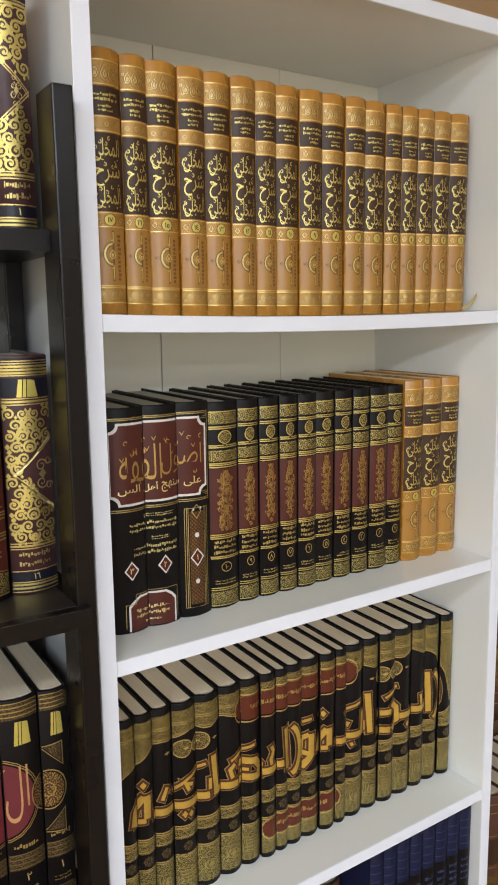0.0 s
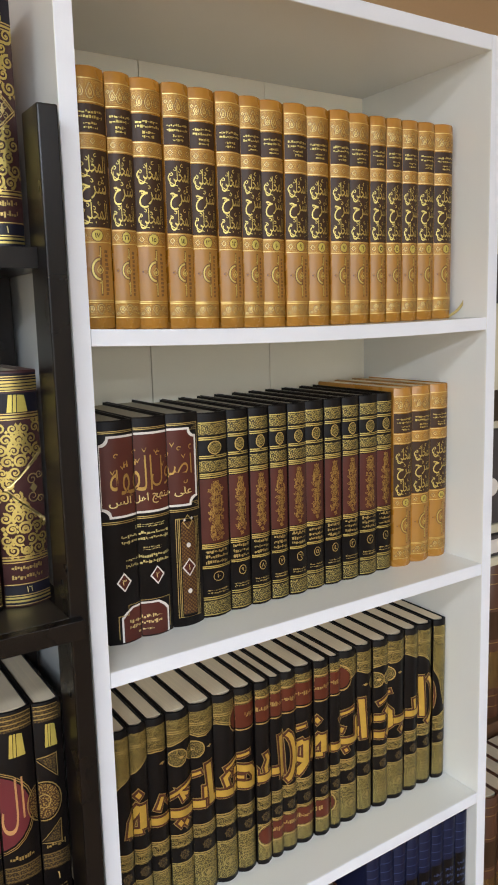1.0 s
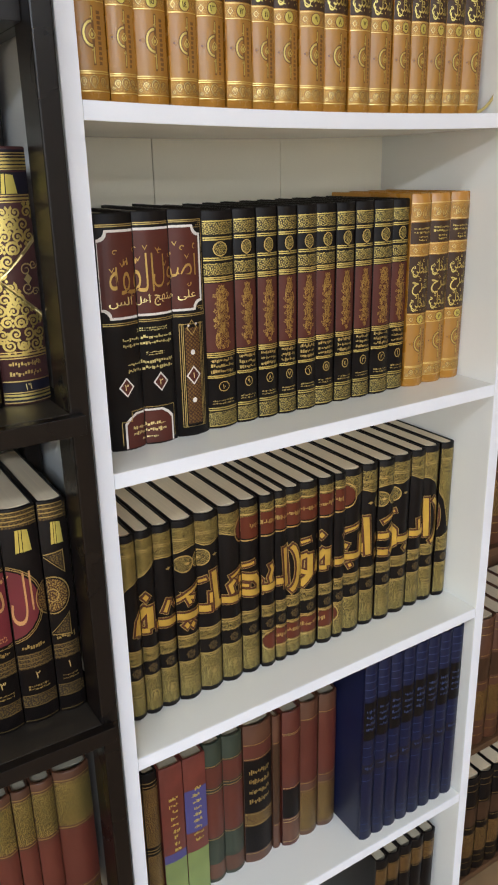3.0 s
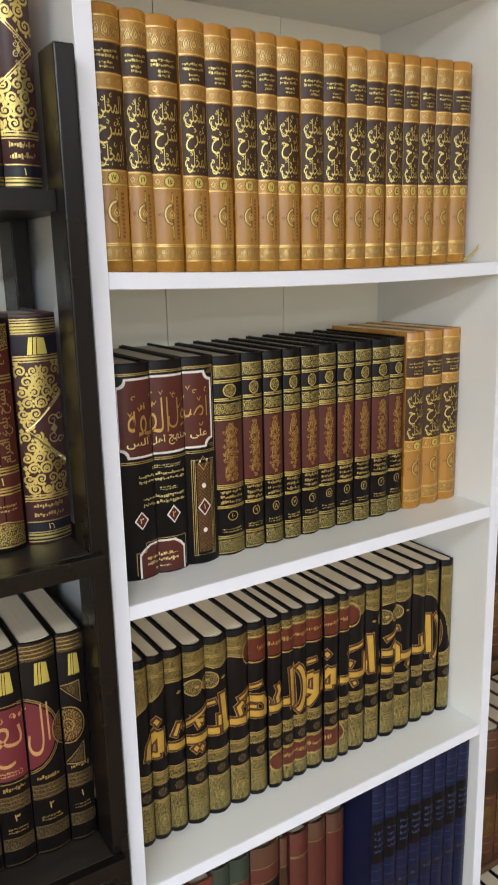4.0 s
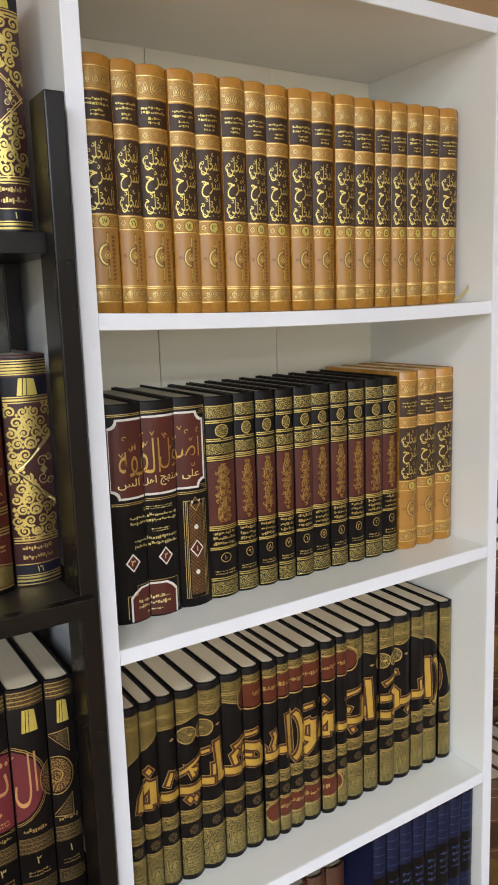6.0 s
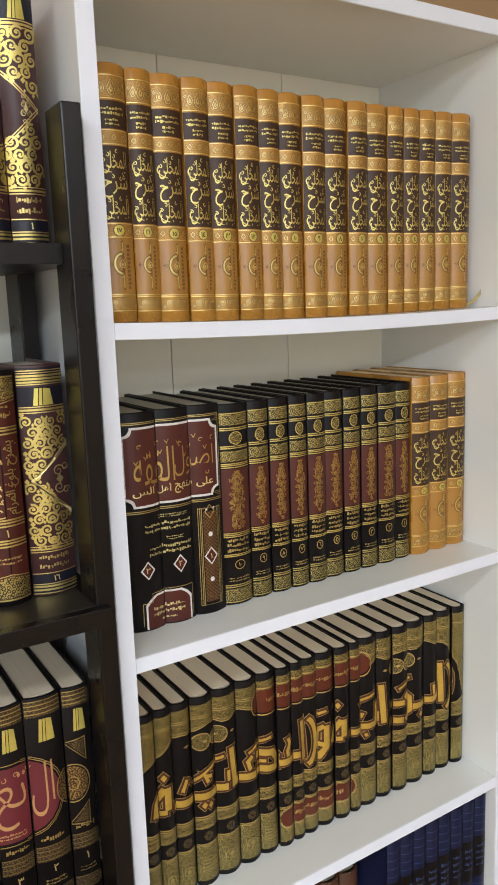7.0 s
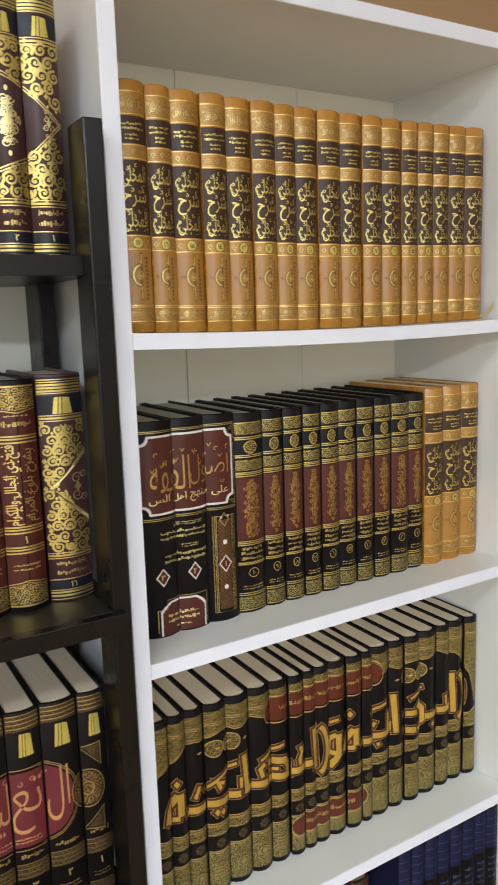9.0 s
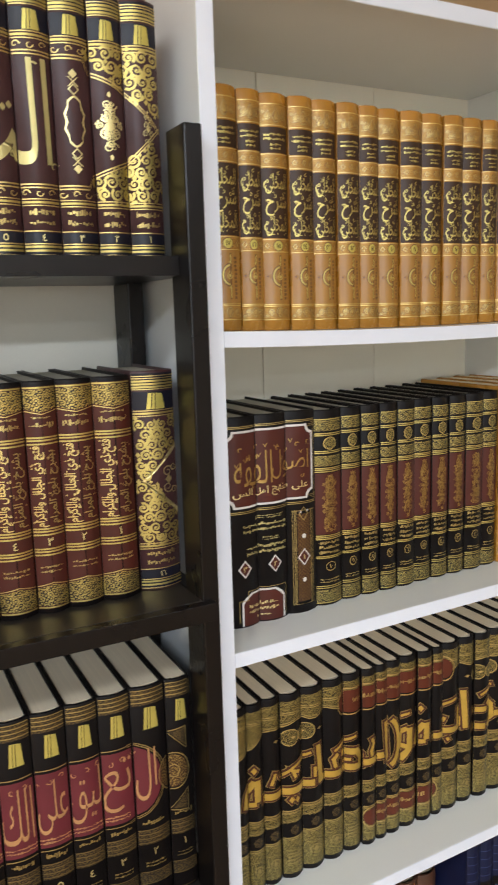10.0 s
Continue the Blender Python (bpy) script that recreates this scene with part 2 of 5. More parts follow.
def box(x0, x1, y0, y1, z0, z1, bevel=0.0008, cuts=0, shift=None):
    """A bevelled board; cuts: extra sections along its longest side; shift(co) moves each corner."""
    bm = bmesh.new()
    bmesh.ops.create_cube(bm, size=1.0)
    for v in bm.verts:
        v.co = Vector(((x0 + x1) / 2 + v.co.x * (x1 - x0), (y0 + y1) / 2 + v.co.y * (y1 - y0), (z0 + z1) / 2 + v.co.z * (z1 - z0)))
    if bevel:
        bmesh.ops.bevel(bm, geom=bm.edges[:], offset=bevel, segments=2, affect="EDGES", profile=0.5)
    if cuts:
        spans = ((x1 - x0), (y1 - y0), (z1 - z0))
        ax = spans.index(max(spans))
        lo = (x0, y0, z0)[ax]
        no = [0, 0, 0]
        no[ax] = 1
        for i in range(1, cuts + 1):
            co = [0, 0, 0]
            co[ax] = lo + spans[ax] * i / (cuts + 1)
            bmesh.ops.bisect_plane(bm, geom=bm.verts[:] + bm.edges[:] + bm.faces[:], plane_co=co, plane_no=no)
    if shift:
        for v in bm.verts:
            v.co = shift(v.co)
    return bm


# ---- lettering ----
FORMS = {"ا": (0xFE8D, 2), "أ": (0xFE83, 2), "إ": (0xFE87, 2), "ب": (0xFE8F, 4), "ة": (0xFE93, 2), "ت": (0xFE95, 4), "ج": (0xFE9D, 4), "ح": (0xFEA1, 4),
         "د": (0xFEA9, 2), "ذ": (0xFEAB, 2), "ر": (0xFEAD, 2), "س": (0xFEB1, 4), "ش": (0xFEB5, 4), "ص": (0xFEB9, 4), "ع": (0xFEC9, 4), "غ": (0xFECD, 4),
         "ف": (0xFED1, 4), "ق": (0xFED5, 4), "ك": (0xFED9, 4), "ل": (0xFEDD, 4), "م": (0xFEE1, 4), "ن": (0xFEE5, 4), "ه": (0xFEE9, 4), "و": (0xFEED, 2),
         "ى": (0xFEEF, 2), "ي": (0xFEF1, 4)}


def joined(text):
    """Arabic letters in their joined forms, laid out for a font that runs from left to right."""
    out = []
    for word in text.split(" "):
        glyphs = []
        for i, ch in enumerate(word):
            if ch not in FORMS:
                glyphs.append(ch)
                continue
            code, forms = FORMS[ch]
            before = i > 0 and word[i - 1] in FORMS and FORMS[word[i - 1]][1] == 4
            after = forms == 4 and i + 1 < len(word) and word[i + 1] in FORMS
            glyphs.append(chr(code + (3 if before and after else 2 if after else 1 if before else 0)))
        out.append("".join(reversed(glyphs)))
    return " ".join(reversed(out))


LETTERS = {}


def letters(text, fat=0.0):
    """The outlines of a word, filled: flat points and faces, in a box of 1 by 1."""
    key = (text, fat)
    if key not in LETTERS:
        cu = bpy.data.curves.new("lettering", "FONT")
        cu.body, cu.resolution_u, cu.offset = joined(text), 3, fat
        ob = new("lettering", cu)
        bpy.context.view_layer.update()
        me = ob.evaluated_get(bpy.context.evaluated_depsgraph_get()).to_mesh()
        pts = np.array([(v.co.x, v.co.y) for v in me.vertices])
        faces = [tuple(p.vertices) for p in me.polygons]
        bpy.data.objects.remove(ob)
        bpy.data.curves.remove(cu)
        LETTERS[key] = (pts, faces)
    return LETTERS[key]


class Ink:
    """Flat shapes on a spine: u across, v up, in metres."""

    def __init__(self):
        self.v, self.f, self.h, self.lift = [], [], [], 0.0

    def poly(self, pts):
        n = len(self.v)
        self.v += pts
        self.h += [self.lift] * len(pts)
        self.f.append(tuple(range(n, n + len(pts))))

    def rect(self, u0, u1, v0, v1):
        self.poly([(u0, v0), (u1, v0), (u1, v1), (u0, v1)])

    def strip(self, a, b):
        """Quads between two lines of equally many points."""
        for i in range(len(a) - 1):
            self.poly([a[i], a[i + 1], b[i + 1], b[i]])

    def outline(self, pts, width):
        """A closed line of that width along a convex loop."""
        c = (sum(p[0] for p in pts) / len(pts), sum(p[1] for p in pts) / len(pts))
        inner = []
        for p in pts:
            r = math.hypot(p[0] - c[0], p[1] - c[1]) or 1
            k = max(0.0, 1 - width * 1.25 / r)
            inner.append((c[0] + (p[0] - c[0]) * k, c[1] + (p[1] - c[1]) * k))
        self.strip(pts + pts[:1], inner + inner[:1])

    def round(self, u, v, ru, rv, width=None, n=18):
        pts = [(u + ru * math.cos(i * 2 * math.pi / n), v + rv * math.sin(i * 2 * math.pi / n)) for i in range(n)]
        self.outline(pts, width) if width else self.poly(pts)

    def diamond(self, u, v, ru, rv, width=None):
        pts = [(u + ru, v), (u, v + rv), (u - ru, v), (u, v - rv)]
        self.outline(pts, width) if width else self.poly(pts)

    def curl(self, u, v, r, turns, width, start=0.0, hand=1):
        """A tapering spiral scroll."""
        a, b, n = [], [], int(10 * turns) + 3
        for i in range(n):
            k = i / (n - 1)
            ang, rad, w = start + hand * k * turns * 2 * math.pi, r * (1 - 0.8 * k), width * (1 - 0.6 * k) / 2
            a.append((u + (rad + w) * math.cos(ang), v + (rad + w) * math.sin(ang)))
            b.append((u + (rad - w) * math.cos(ang), v + (rad - w) * math.sin(ang)))
        self.strip(a, b)

    def text(self, body, u0, u1, v0, v1, fat=0.0, turned=False, keep=False):
        """A word fitted into the box; turned: running upwards; keep: not stretched, only fitted in."""
        pts, faces = letters(body, fat)
        if not len(pts):
            return
        base = letters(body, 0.0)[0]
        lo, hi = base.min(0), base.max(0)
        q = (pts - lo) / np.maximum(hi - lo, 1e-6)
        if turned:
            q = np.stack([1 - q[:, 1], q[:, 0]], 1)
        if keep:
            k = min((u1 - u0) / (hi[0] - lo[0]), (v1 - v0) / (hi[1] - lo[1]))
            du, dv = (hi[0] - lo[0]) * k / 2, (hi[1] - lo[1]) * k / 2
            u0, u1, v0, v1 = (u0 + u1) / 2 - du, (u0 + u1) / 2 + du, (v0 + v1) / 2 - dv, (v0 + v1) / 2 + dv
        n = len(self.v)
        self.v += [(u0 + (u1 - u0) * a, v0 + (v1 - v0) * b) for a, b in q]
        self.h += [self.lift] * len(q)
        self.f += [tuple(i + n for i in f) for f in faces]

    def bars(self, u0, u1, v0, v1, rows, rng, gap=0.35):
        """Unreadable writing as plain bars."""
        step = (v1 - v0) / rows
        for r in range(rows):
            u, top = u0, v1 - r * step
            while u < u1 - 0.001:
                w = min(u1 - u, rng.uniform(0.0006, 0.0026))
                low, high = rng.uniform(0.0, 0.45), rng.uniform(0.0, 0.5)
                self.rect(u, u + w, top - step * (1 - gap) * (1 - low), top - step * (1 - gap) * high)
                u += w + rng.uniform(0.0003, 0.0009)


STUFF = ("gilt_ruling", "lettering", "author_lettering", "gilt_ornament", "gilt_border", "gilt_sign", "scrollwork", "title", "subtitle", "emblem", "stamped_lettering",
         "dotting", "large_title", "title_edge", "title_outline", "volume_number", "title_scrollwork", "upper_cartouche_rim", "lower_cartouche_rim", "rosette_rim", "label_border", "emblem_shadow", "ornament_shadow", "corner_ornament")


def inside(poly, u, v):
    hit = False
    for (a, b), (c, d) in zip(poly, poly[1:] + poly[:1]):
        if (b > v) != (d > v) and u < (c - a) * (v - b) / (d - b) + a:
            hit = not hit
    return hit


def scrolls(ink, poly, r, mirror):
    """Fill a field with curling stems and leaves, mirrored about u = mirror."""
    rng = random.Random(31)
    u0, u1 = min(p[0] for p in poly), max(p[0] for p in poly)
    v0, v1 = min(p[1] for p in poly), max(p[1] for p in poly)
    half = max(u1 - mirror, mirror - u0)
    row, v = 0, v0 + r * 0.9
    while v < v1:
        u = r * (0.95 if row % 2 else 0.1)
        while u < half + r:
            spin = 1 if (row + int(u / r)) % 2 else -1
            k, turn, leaf = rng.uniform(0.8, 1.12), rng.uniform(0, 6.28), rng.uniform(0.3, 0.5)
            for s in (-1, 1):
                cu = mirror + s * u
                if inside(poly, cu, v) and inside(poly, cu + 0.5 * r, v) and inside(poly, cu - 0.5 * r, v):
                    start = turn if s == 1 else math.pi - turn
                    ink.curl(cu, v, r * 0.98 * k, 1.45, r * (0.43 if r > 0.003 else 0.26), start, spin * s)
                    ink.round(cu, v, r * 0.2, r * 0.2, None, 8)
                    ang = start + spin * s * 2.2
                    for q in (0.0, 0.7):
                        ink.diamond(cu + r * 1.25 * math.cos(ang + q), v + r * 1.25 * math.sin(ang + q), r * leaf * 0.8, r * leaf)
                if u < r * 0.05:
                    break
            u += r * 1.9
        v += r * 1.75
        row += 1


class Book:
    """One bound volume: cover with a rounded back, page block, and stamping on the back."""

    def __init__(self, name, x0, x1, y, z, h, d, cover, pages, label, group, lean=0.0, rise=0.21, category="book", reach=0.985):
        self.w, self.h, self.d = (x1 - x0) - 0.0009, h, d
        self.b = min(0.0078, rise * self.w)
        self.x0, self.x1 = x0, x1
        self.ob = thing(name, ((x0 + x1) / 2, y, z), label, category, group)
        self.ob.rotation_euler = (0, 0, lean)
        self.reach = reach
        self.body(cover, pages)

    def back(self, u):
        return self.b * min(1.0, (2 * u / self.w) ** 2)

    def body(self, cover, pages):
        w, h, d, b, t = self.w, self.h, self.d, self.b, 0.0026
        n = 10
        outer, inner = [(-w / 2, d), (-w / 2, b + 0.007), (-w / 2 + 0.0009, b + 0.004), (-w / 2 + 0.0003, b + 0.0015)], []
        inner = [(-w / 2 + t, d), (-w / 2 + t, b + 0.007), (-w / 2 + t, b + 0.005), (-w / 2 + t, b + 0.004)]
        for i in range(n + 1):
            u = -w / 2 + w * i / n
            outer.append((u * 0.992, self.back(u)))
            inner.append((u * (1 - 2 * t / w), self.back(u) + t))
        outer += [(-x, y) for x, y in reversed(outer[:4])]
        inner += [(-x, y) for x, y in reversed(inner[:4])]
        bm = bmesh.new()
        rings = []
        for z, k in ((0.0, 0.0007), (0.0012, 0.0), (h - 0.0016, 0.0), (h - 0.0005, 0.0003), (h, 0.001)):
            rings.append(([bm.verts.new((x * (1 - 2 * k / w), y + k * (1 if y < d / 2 else -1), z)) for x, y in outer],
                          [bm.verts.new((x, y, z)) for x, y in inner]))
        m = len(outer)
        for (o0, i0), (o1, i1) in zip(rings, rings[1:]):
            for j in range(m - 1):
                bm.faces.new((o0[j], o0[j + 1], o1[j + 1], o1[j]))
                bm.faces.new((i0[j + 1], i0[j], i1[j], i1[j + 1]))
            for j in (0, m - 1):
                bm.faces.new((o0[j], o1[j], i1[j], i0[j]))
        for (o, i), flip in ((rings[0], 1), (rings[-1], 0)):
            for j in range(m - 1):
                q = (o[j], o[j + 1], i[j + 1], i[j])
                bm.faces.new(q[::-1] if flip else q)
        bmesh.ops.recalc_face_normals(bm, faces=bm.faces[:])
        c = part("cover", bm, cover, self.ob)
        for poly in c.data.polygons:
            poly.use_smooth = abs(poly.normal.z) < 0.5
        c.data.set_sharp_from_angle(angle=radians(40))
        part("page_block", box(-w / 2 + t + 0.0001, w / 2 - t - 0.0001, b + 0.0045, d - 0.003, 0.003, h - (0.0031 if pages == "pages_shaded" else 0.0016), 0.0), pages, self.ob)

    def stamp(self, name, ink, mat, off, label="", u_shift=0.0, mid=None, under=""):
        """Lay flat shapes on the rounded back. u_shift: the u of this book's middle when the shapes run over a whole row."""
        w = self.w
        lo, hi = -w / 2 * self.reach, w / 2 * self.reach
        pts = [(u - u_shift, v) for u, v in ink.v]
        faces = [f for f in ink.f if min(pts[i][0] for i in f) < hi and max(pts[i][0] for i in f) > lo]
        if not faces:
            return None
        bm = bmesh.new()
        uv = bm.loops.layers.uv.new("UVMap")
        vs = {}
        for f in faces:
            loop = []
            for i in f:
                if i not in vs:
                    vs[i] = bm.verts.new((pts[i][0], -ink.h[i], pts[i][1]))
                loop.append(vs[i])
            try:
                bm.faces.new(loop)
            except ValueError:
                pass
        n = 7
        for i in range(n + 1):
            c = lo + (hi - lo) * i / n
            geom = bm.verts[:] + bm.edges[:] + bm.faces[:]
            bmesh.ops.bisect_plane(bm, geom=geom, plane_co=(c, 0, 0), plane_no=(1, 0, 0), clear_inner=i == 0, clear_outer=i == n)
        if not bm.faces:
            bm.free()
            return None
        bmesh.ops.remove_doubles(bm, verts=bm.verts[:], dist=0.000004)
        zs = [v.co.z for v in bm.verts]
        m = (min(zs) + max(zs)) / 2 if mid is None else mid
        for f in bm.faces:
            for lp in f.loops:
                lp[uv].uv = (lp.vert.co.x, lp.vert.co.z - m)
        for v in bm.verts:
            v.co.y += self.back(v.co.x) - off
        bmesh.ops.recalc_face_normals(bm, faces=bm.faces[:])
        if sum(f.normal.y * f.calc_area() for f in bm.faces) > 0:
            bmesh.ops.reverse_faces(bm, faces=bm.faces[:])
        host = next((c for c in self.ob.children if under and c.name.split(".")[0] == under), self.ob)
        ob = part(name, bm, mat, host, label, smooth=True)
        if name in STUFF:
            tagged(ob, kind="stuff")
        return ob

    def band(self, name, top, bottom, mat, off=0.00025, inset=0.0, label=""):
        """A band across the back, from a share of the height below the head to another."""
        ink = Ink()
        ink.rect(-self.w / 2 + inset, self.w / 2 - inset, self.h * (1 - bottom), self.h * (1 - top))
        return self.stamp(name, ink, mat, off, label)

    def lines(self, tops, mat="gold", thick=0.0009, name="gilt_ruling"):
        ink = Ink()
        for t in tops:
            v = self.h * (1 - t)
            ink.rect(-self.w / 2, self.w / 2, v - thick / 2, v + thick / 2)
        return self.stamp(name, ink, mat, 0.0005)

    def v(self, t):
        return self.h * (1 - t)


DIGITS = "٠١٢٣٤٥٦٧٨٩"


def number(n):
    """Arabic-Indic digits; they run from left to right, so they are turned round for joined()."""
    return "".join(DIGITS[int(c)] for c in reversed(str(n)))

# ---- the room ----
WALL_Y = 0.262
tagged(part("floor", box(-3.2, 3.2, -6.4, WALL_Y + 0.1, -0.08, 0.0, 0.0), "carpet"), "brown carpeted floor", "floor", kind="structure")
tagged(part("ceiling", box(-3.2, 3.2, -6.4, WALL_Y + 0.1, 2.6, 2.68, 0.0), "ceiling"), "white painted ceiling", "ceiling", kind="structure")
tagged(part("wall_north", box(-3.2, 3.2, WALL_Y, WALL_Y + 0.1, 0.0, 2.6, 0.0), "tan_wall"), "tan painted wall behind the bookcases", "wall", kind="structure")
def pierced_wall(x0, x1, y0, y1, z0, z1, hole):
    """A wall along x with one rectangular opening through it."""
    bm = bmesh.new()
    loops = []
    for y in (y0, y1):
        for a, b, c, d in ((x0, x1, z0, z1), hole):
            loops.append([bm.verts.new(p) for p in ((a, y, c), (b, y, c), (b, y, d), (a, y, d))])
    (o0, h0, o1, h1) = loops
    for i in range(4):
        j = (i + 1) % 4
        bm.faces.new((o0[i], o0[j], h0[j], h0[i]))
        bm.faces.new((o1[j], o1[i], h1[i], h1[j]))
        bm.faces.new((h0[i], h0[j], h1[j], h1[i]))
        bm.faces.new((o0[j], o0[i], o1[i], o1[j]))
    bmesh.ops.recalc_face_normals(bm, faces=bm.faces[:])
    return bm


tagged(part("wall_south", pierced_wall(-3.2, 3.2, -6.5, -6.4, 0.0, 2.6, WIN), "room_wall"), "cream painted room wall", "wall", kind="structure")
# unseen window, added to house the frontal fill light
win = new("window_1")
win.location = (0, 0, 0)
tagged(win, "white framed window added out of view to light the shelves", "window", kind="structure")
for x0, x1, z0, z1 in ((WIN[0] + 0.002, WIN[0] + 0.05, WIN[2] + 0.002, WIN[3] - 0.002), (WIN[1] - 0.05, WIN[1] - 0.002, WIN[2] + 0.002, WIN[3] - 0.002),
                       (WIN[0] + 0.051, WIN[1] - 0.051, WIN[3] - 0.05, WIN[3] - 0.002), (WIN[0] + 0.051, WIN[1] - 0.051, WIN[2] + 0.002, WIN[2] + 0.05)):
    part("window_frame", box(x0, x1, -6.49, -6.44, z0, z1, 0.003), "white", win)
part("window_sill", box(WIN[0] - 0.04, WIN[1] + 0.04, -6.398, -6.30, WIN[2] - 0.03, WIN[2] - 0.004, 0.004), "white", win)
tagged(part("wall_east", box(3.2, 3.3, -6.4, WALL_Y, 0.0, 2.6, 0.0), "room_wall"), "cream painted room wall", "wall", kind="structure")
tagged(part("wall_west", box(-3.3, -3.2, -6.4, WALL_Y, 0.0, 2.6, 0.0), "room_wall"), "cream painted room wall", "wall", kind="structure")
for lx, ly, watts in LAMPS:
    lamp = thing("ceiling_light", (lx, ly, 2.56), "flat white ceiling light panel, out of view", "ceiling light", "ceiling lights")
    part("frame", box(-0.61, 0.61, -0.19, 0.19, 0.012, 0.04, 0.004), "steel", lamp)
    part("diffuser", box(-0.58, 0.58, -0.16, 0.16, 0.004, 0.0115, 0.002), "glow", lamp)

# ---- white bookcase ----
RIGHT, DEPTH, T = 0.534, 0.236, 0.016
SHELF = [1.460, 1.126, 0.781, 0.444, 0.090]


def sag(x):
    return -0.0045 * max(0.0, 1 - (2 * x / RIGHT - 1) ** 2)


def rise_to_right(i, x):
    """The second and third boards lie a little higher at their right ends."""
    return {1: 0.005, 2: 0.0095}.get(i, 0.0) * x / RIGHT


def splayed(co):
    """The right side stands a little out of plumb."""
    co.x += 0.0085 * (1.46 - co.z)
    return co


case = thing("white_bookcase", (0, 0, 0), "tall white laminate bookcase with filled shelves", "bookcase")
left = part("side_panel", box(-0.017, 0, 0, DEPTH + 0.004, 0, 1.797, 0.0006), "white", case)
part("edge_band", box(-0.0168, -0.0002, -0.0010, -0.0001, 0.0005, 1.7965, 0.0004), "white_edge", left)
right = part("side_panel", box(RIGHT, RIGHT + 0.017, 0, DEPTH + 0.004, 0, 1.797, 0.0006, 6, splayed), "white", case)
part("edge_band", box(RIGHT + 0.0002, RIGHT + 0.0168, -0.0010, -0.0001, 0.0005, 1.7965, 0.0004, 6, splayed), "white_edge", right)
top = part("top_panel", box(0.0003, RIGHT - 0.0028, 0.0005, DEPTH, 1.779, 1.7965, 0.0006), "white", case)
part("edge_band", box(0.0004, RIGHT - 0.0029, -0.0006, 0.0004, 1.7792, 1.7963, 0.0004), "white_edge", top)
for i, z in enumerate(SHELF):
    end = RIGHT - 0.0004 + 0.0085 * (1.46 - z)
    bend = lambda co, i=i: Vector((co.x, co.y, co.z + (sag(co.x) if i == 0 else rise_to_right(i, co.x))))
    board = part("shelf", box(0.0003, end, 0.0009, DEPTH, z - T, z, 0.0006, 24, bend), "white", case, "white shelf sagging in the middle" if i == 0 else "")
    part("edge_band", box(0.0004, end - 0.0001, -0.0003, 0.0008, z - T + 0.0002, z - 0.0002, 0.0004, 24, bend), "white_edge", board)
for x0, x1 in ((0.0, 0.1716), (0.1729, 0.3575), (0.3582, RIGHT + 0.012)):
    part("back_panel", box(x0, x1, DEPTH + 0.0003, DEPTH + 0.0035, 0.01, 1.79, 0.0003), "backboard", case)
part("seam_strip", box(0.16, 0.37, DEPTH + 0.0045, DEPTH + 0.0065, 0.02, 1.78, 0), "slate_box", case)
part("plinth", box(0.0003, RIGHT - 0.0003, 0.02, 0.036, 0, 0.073, 0.0008), "white", case)

# ---- black ladder shelf ----
LX0, LX1 = -0.662, -0.045
LSHELF = [1.531, 1.203, 0.869, 0.522, 0.10]
ladder = thing("black_shelving_unit", ((LX0 + LX1) / 2, 0.08, 0), "glossy black-brown open-sided wooden shelving unit", "shelving unit")
inv = Matrix.Translation((-(LX0 + LX1) / 2, -0.08, 0))


def lpart(name, bm, mat, label=""):
    bmesh.ops.transform(bm, matrix=inv, verts=bm.verts)
    return part(name, bm, mat, ladder, label)


for x in (LX0 - 0.018, LX1):
    lpart("front_post", box(x, x + 0.018, -0.026, 0.016, 0, 1.644, 0.0016), "black_wood")
    lpart("rear_post", box(x, x + 0.018, 0.146, 0.196, 0, 1.644, 0.0016), "black_wood")
    for z in LSHELF:
        lpart("side_rail", box(x + 0.001, x + 0.017, 0.0165, 0.1455, z - 0.0175, z - 0.0005, 0.001), "black_wood")
for i, z in enumerate(LSHELF):
    front = -0.005 if i == 0 else -0.0260
    board = lpart("shelf", box(LX0 + 0.0003, LX1 - 0.0003, front, 0.198, z - 0.018, z, 0.0003), "black_shelf" if i else "black_wood")
    if i:
        lip = box(LX0 - 0.010, LX1 + 0.010, -0.0375, -0.0262, z - 0.018, z - 0.0002, 0.0005)
        bmesh.ops.transform(lip, matrix=inv, verts=lip.verts)
        part("front_lip", lip, "black_wood", board)
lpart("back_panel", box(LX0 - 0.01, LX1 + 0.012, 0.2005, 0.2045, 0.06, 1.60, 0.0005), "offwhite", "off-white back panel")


# ---- books: the kinds ----
def drop(ink, u, v, ru, rv, width):
    """A pointed drop, as an outline; a negative rv turns it over."""
    def edge(k):
        pts = []
        for i in range(17):
            a = 2 * math.pi * i / 16
            pts.append((u + (ru - k) * math.sin(a) * (1 - 0.45 * max(0.0, math.cos(a))), v + (rv - math.copysign(k, rv)) * (math.cos(a) if math.cos(a) < 0 else math.cos(a) ** 1.6) * 1.0))
        return pts
    ink.strip(edge(0.0), edge(width))


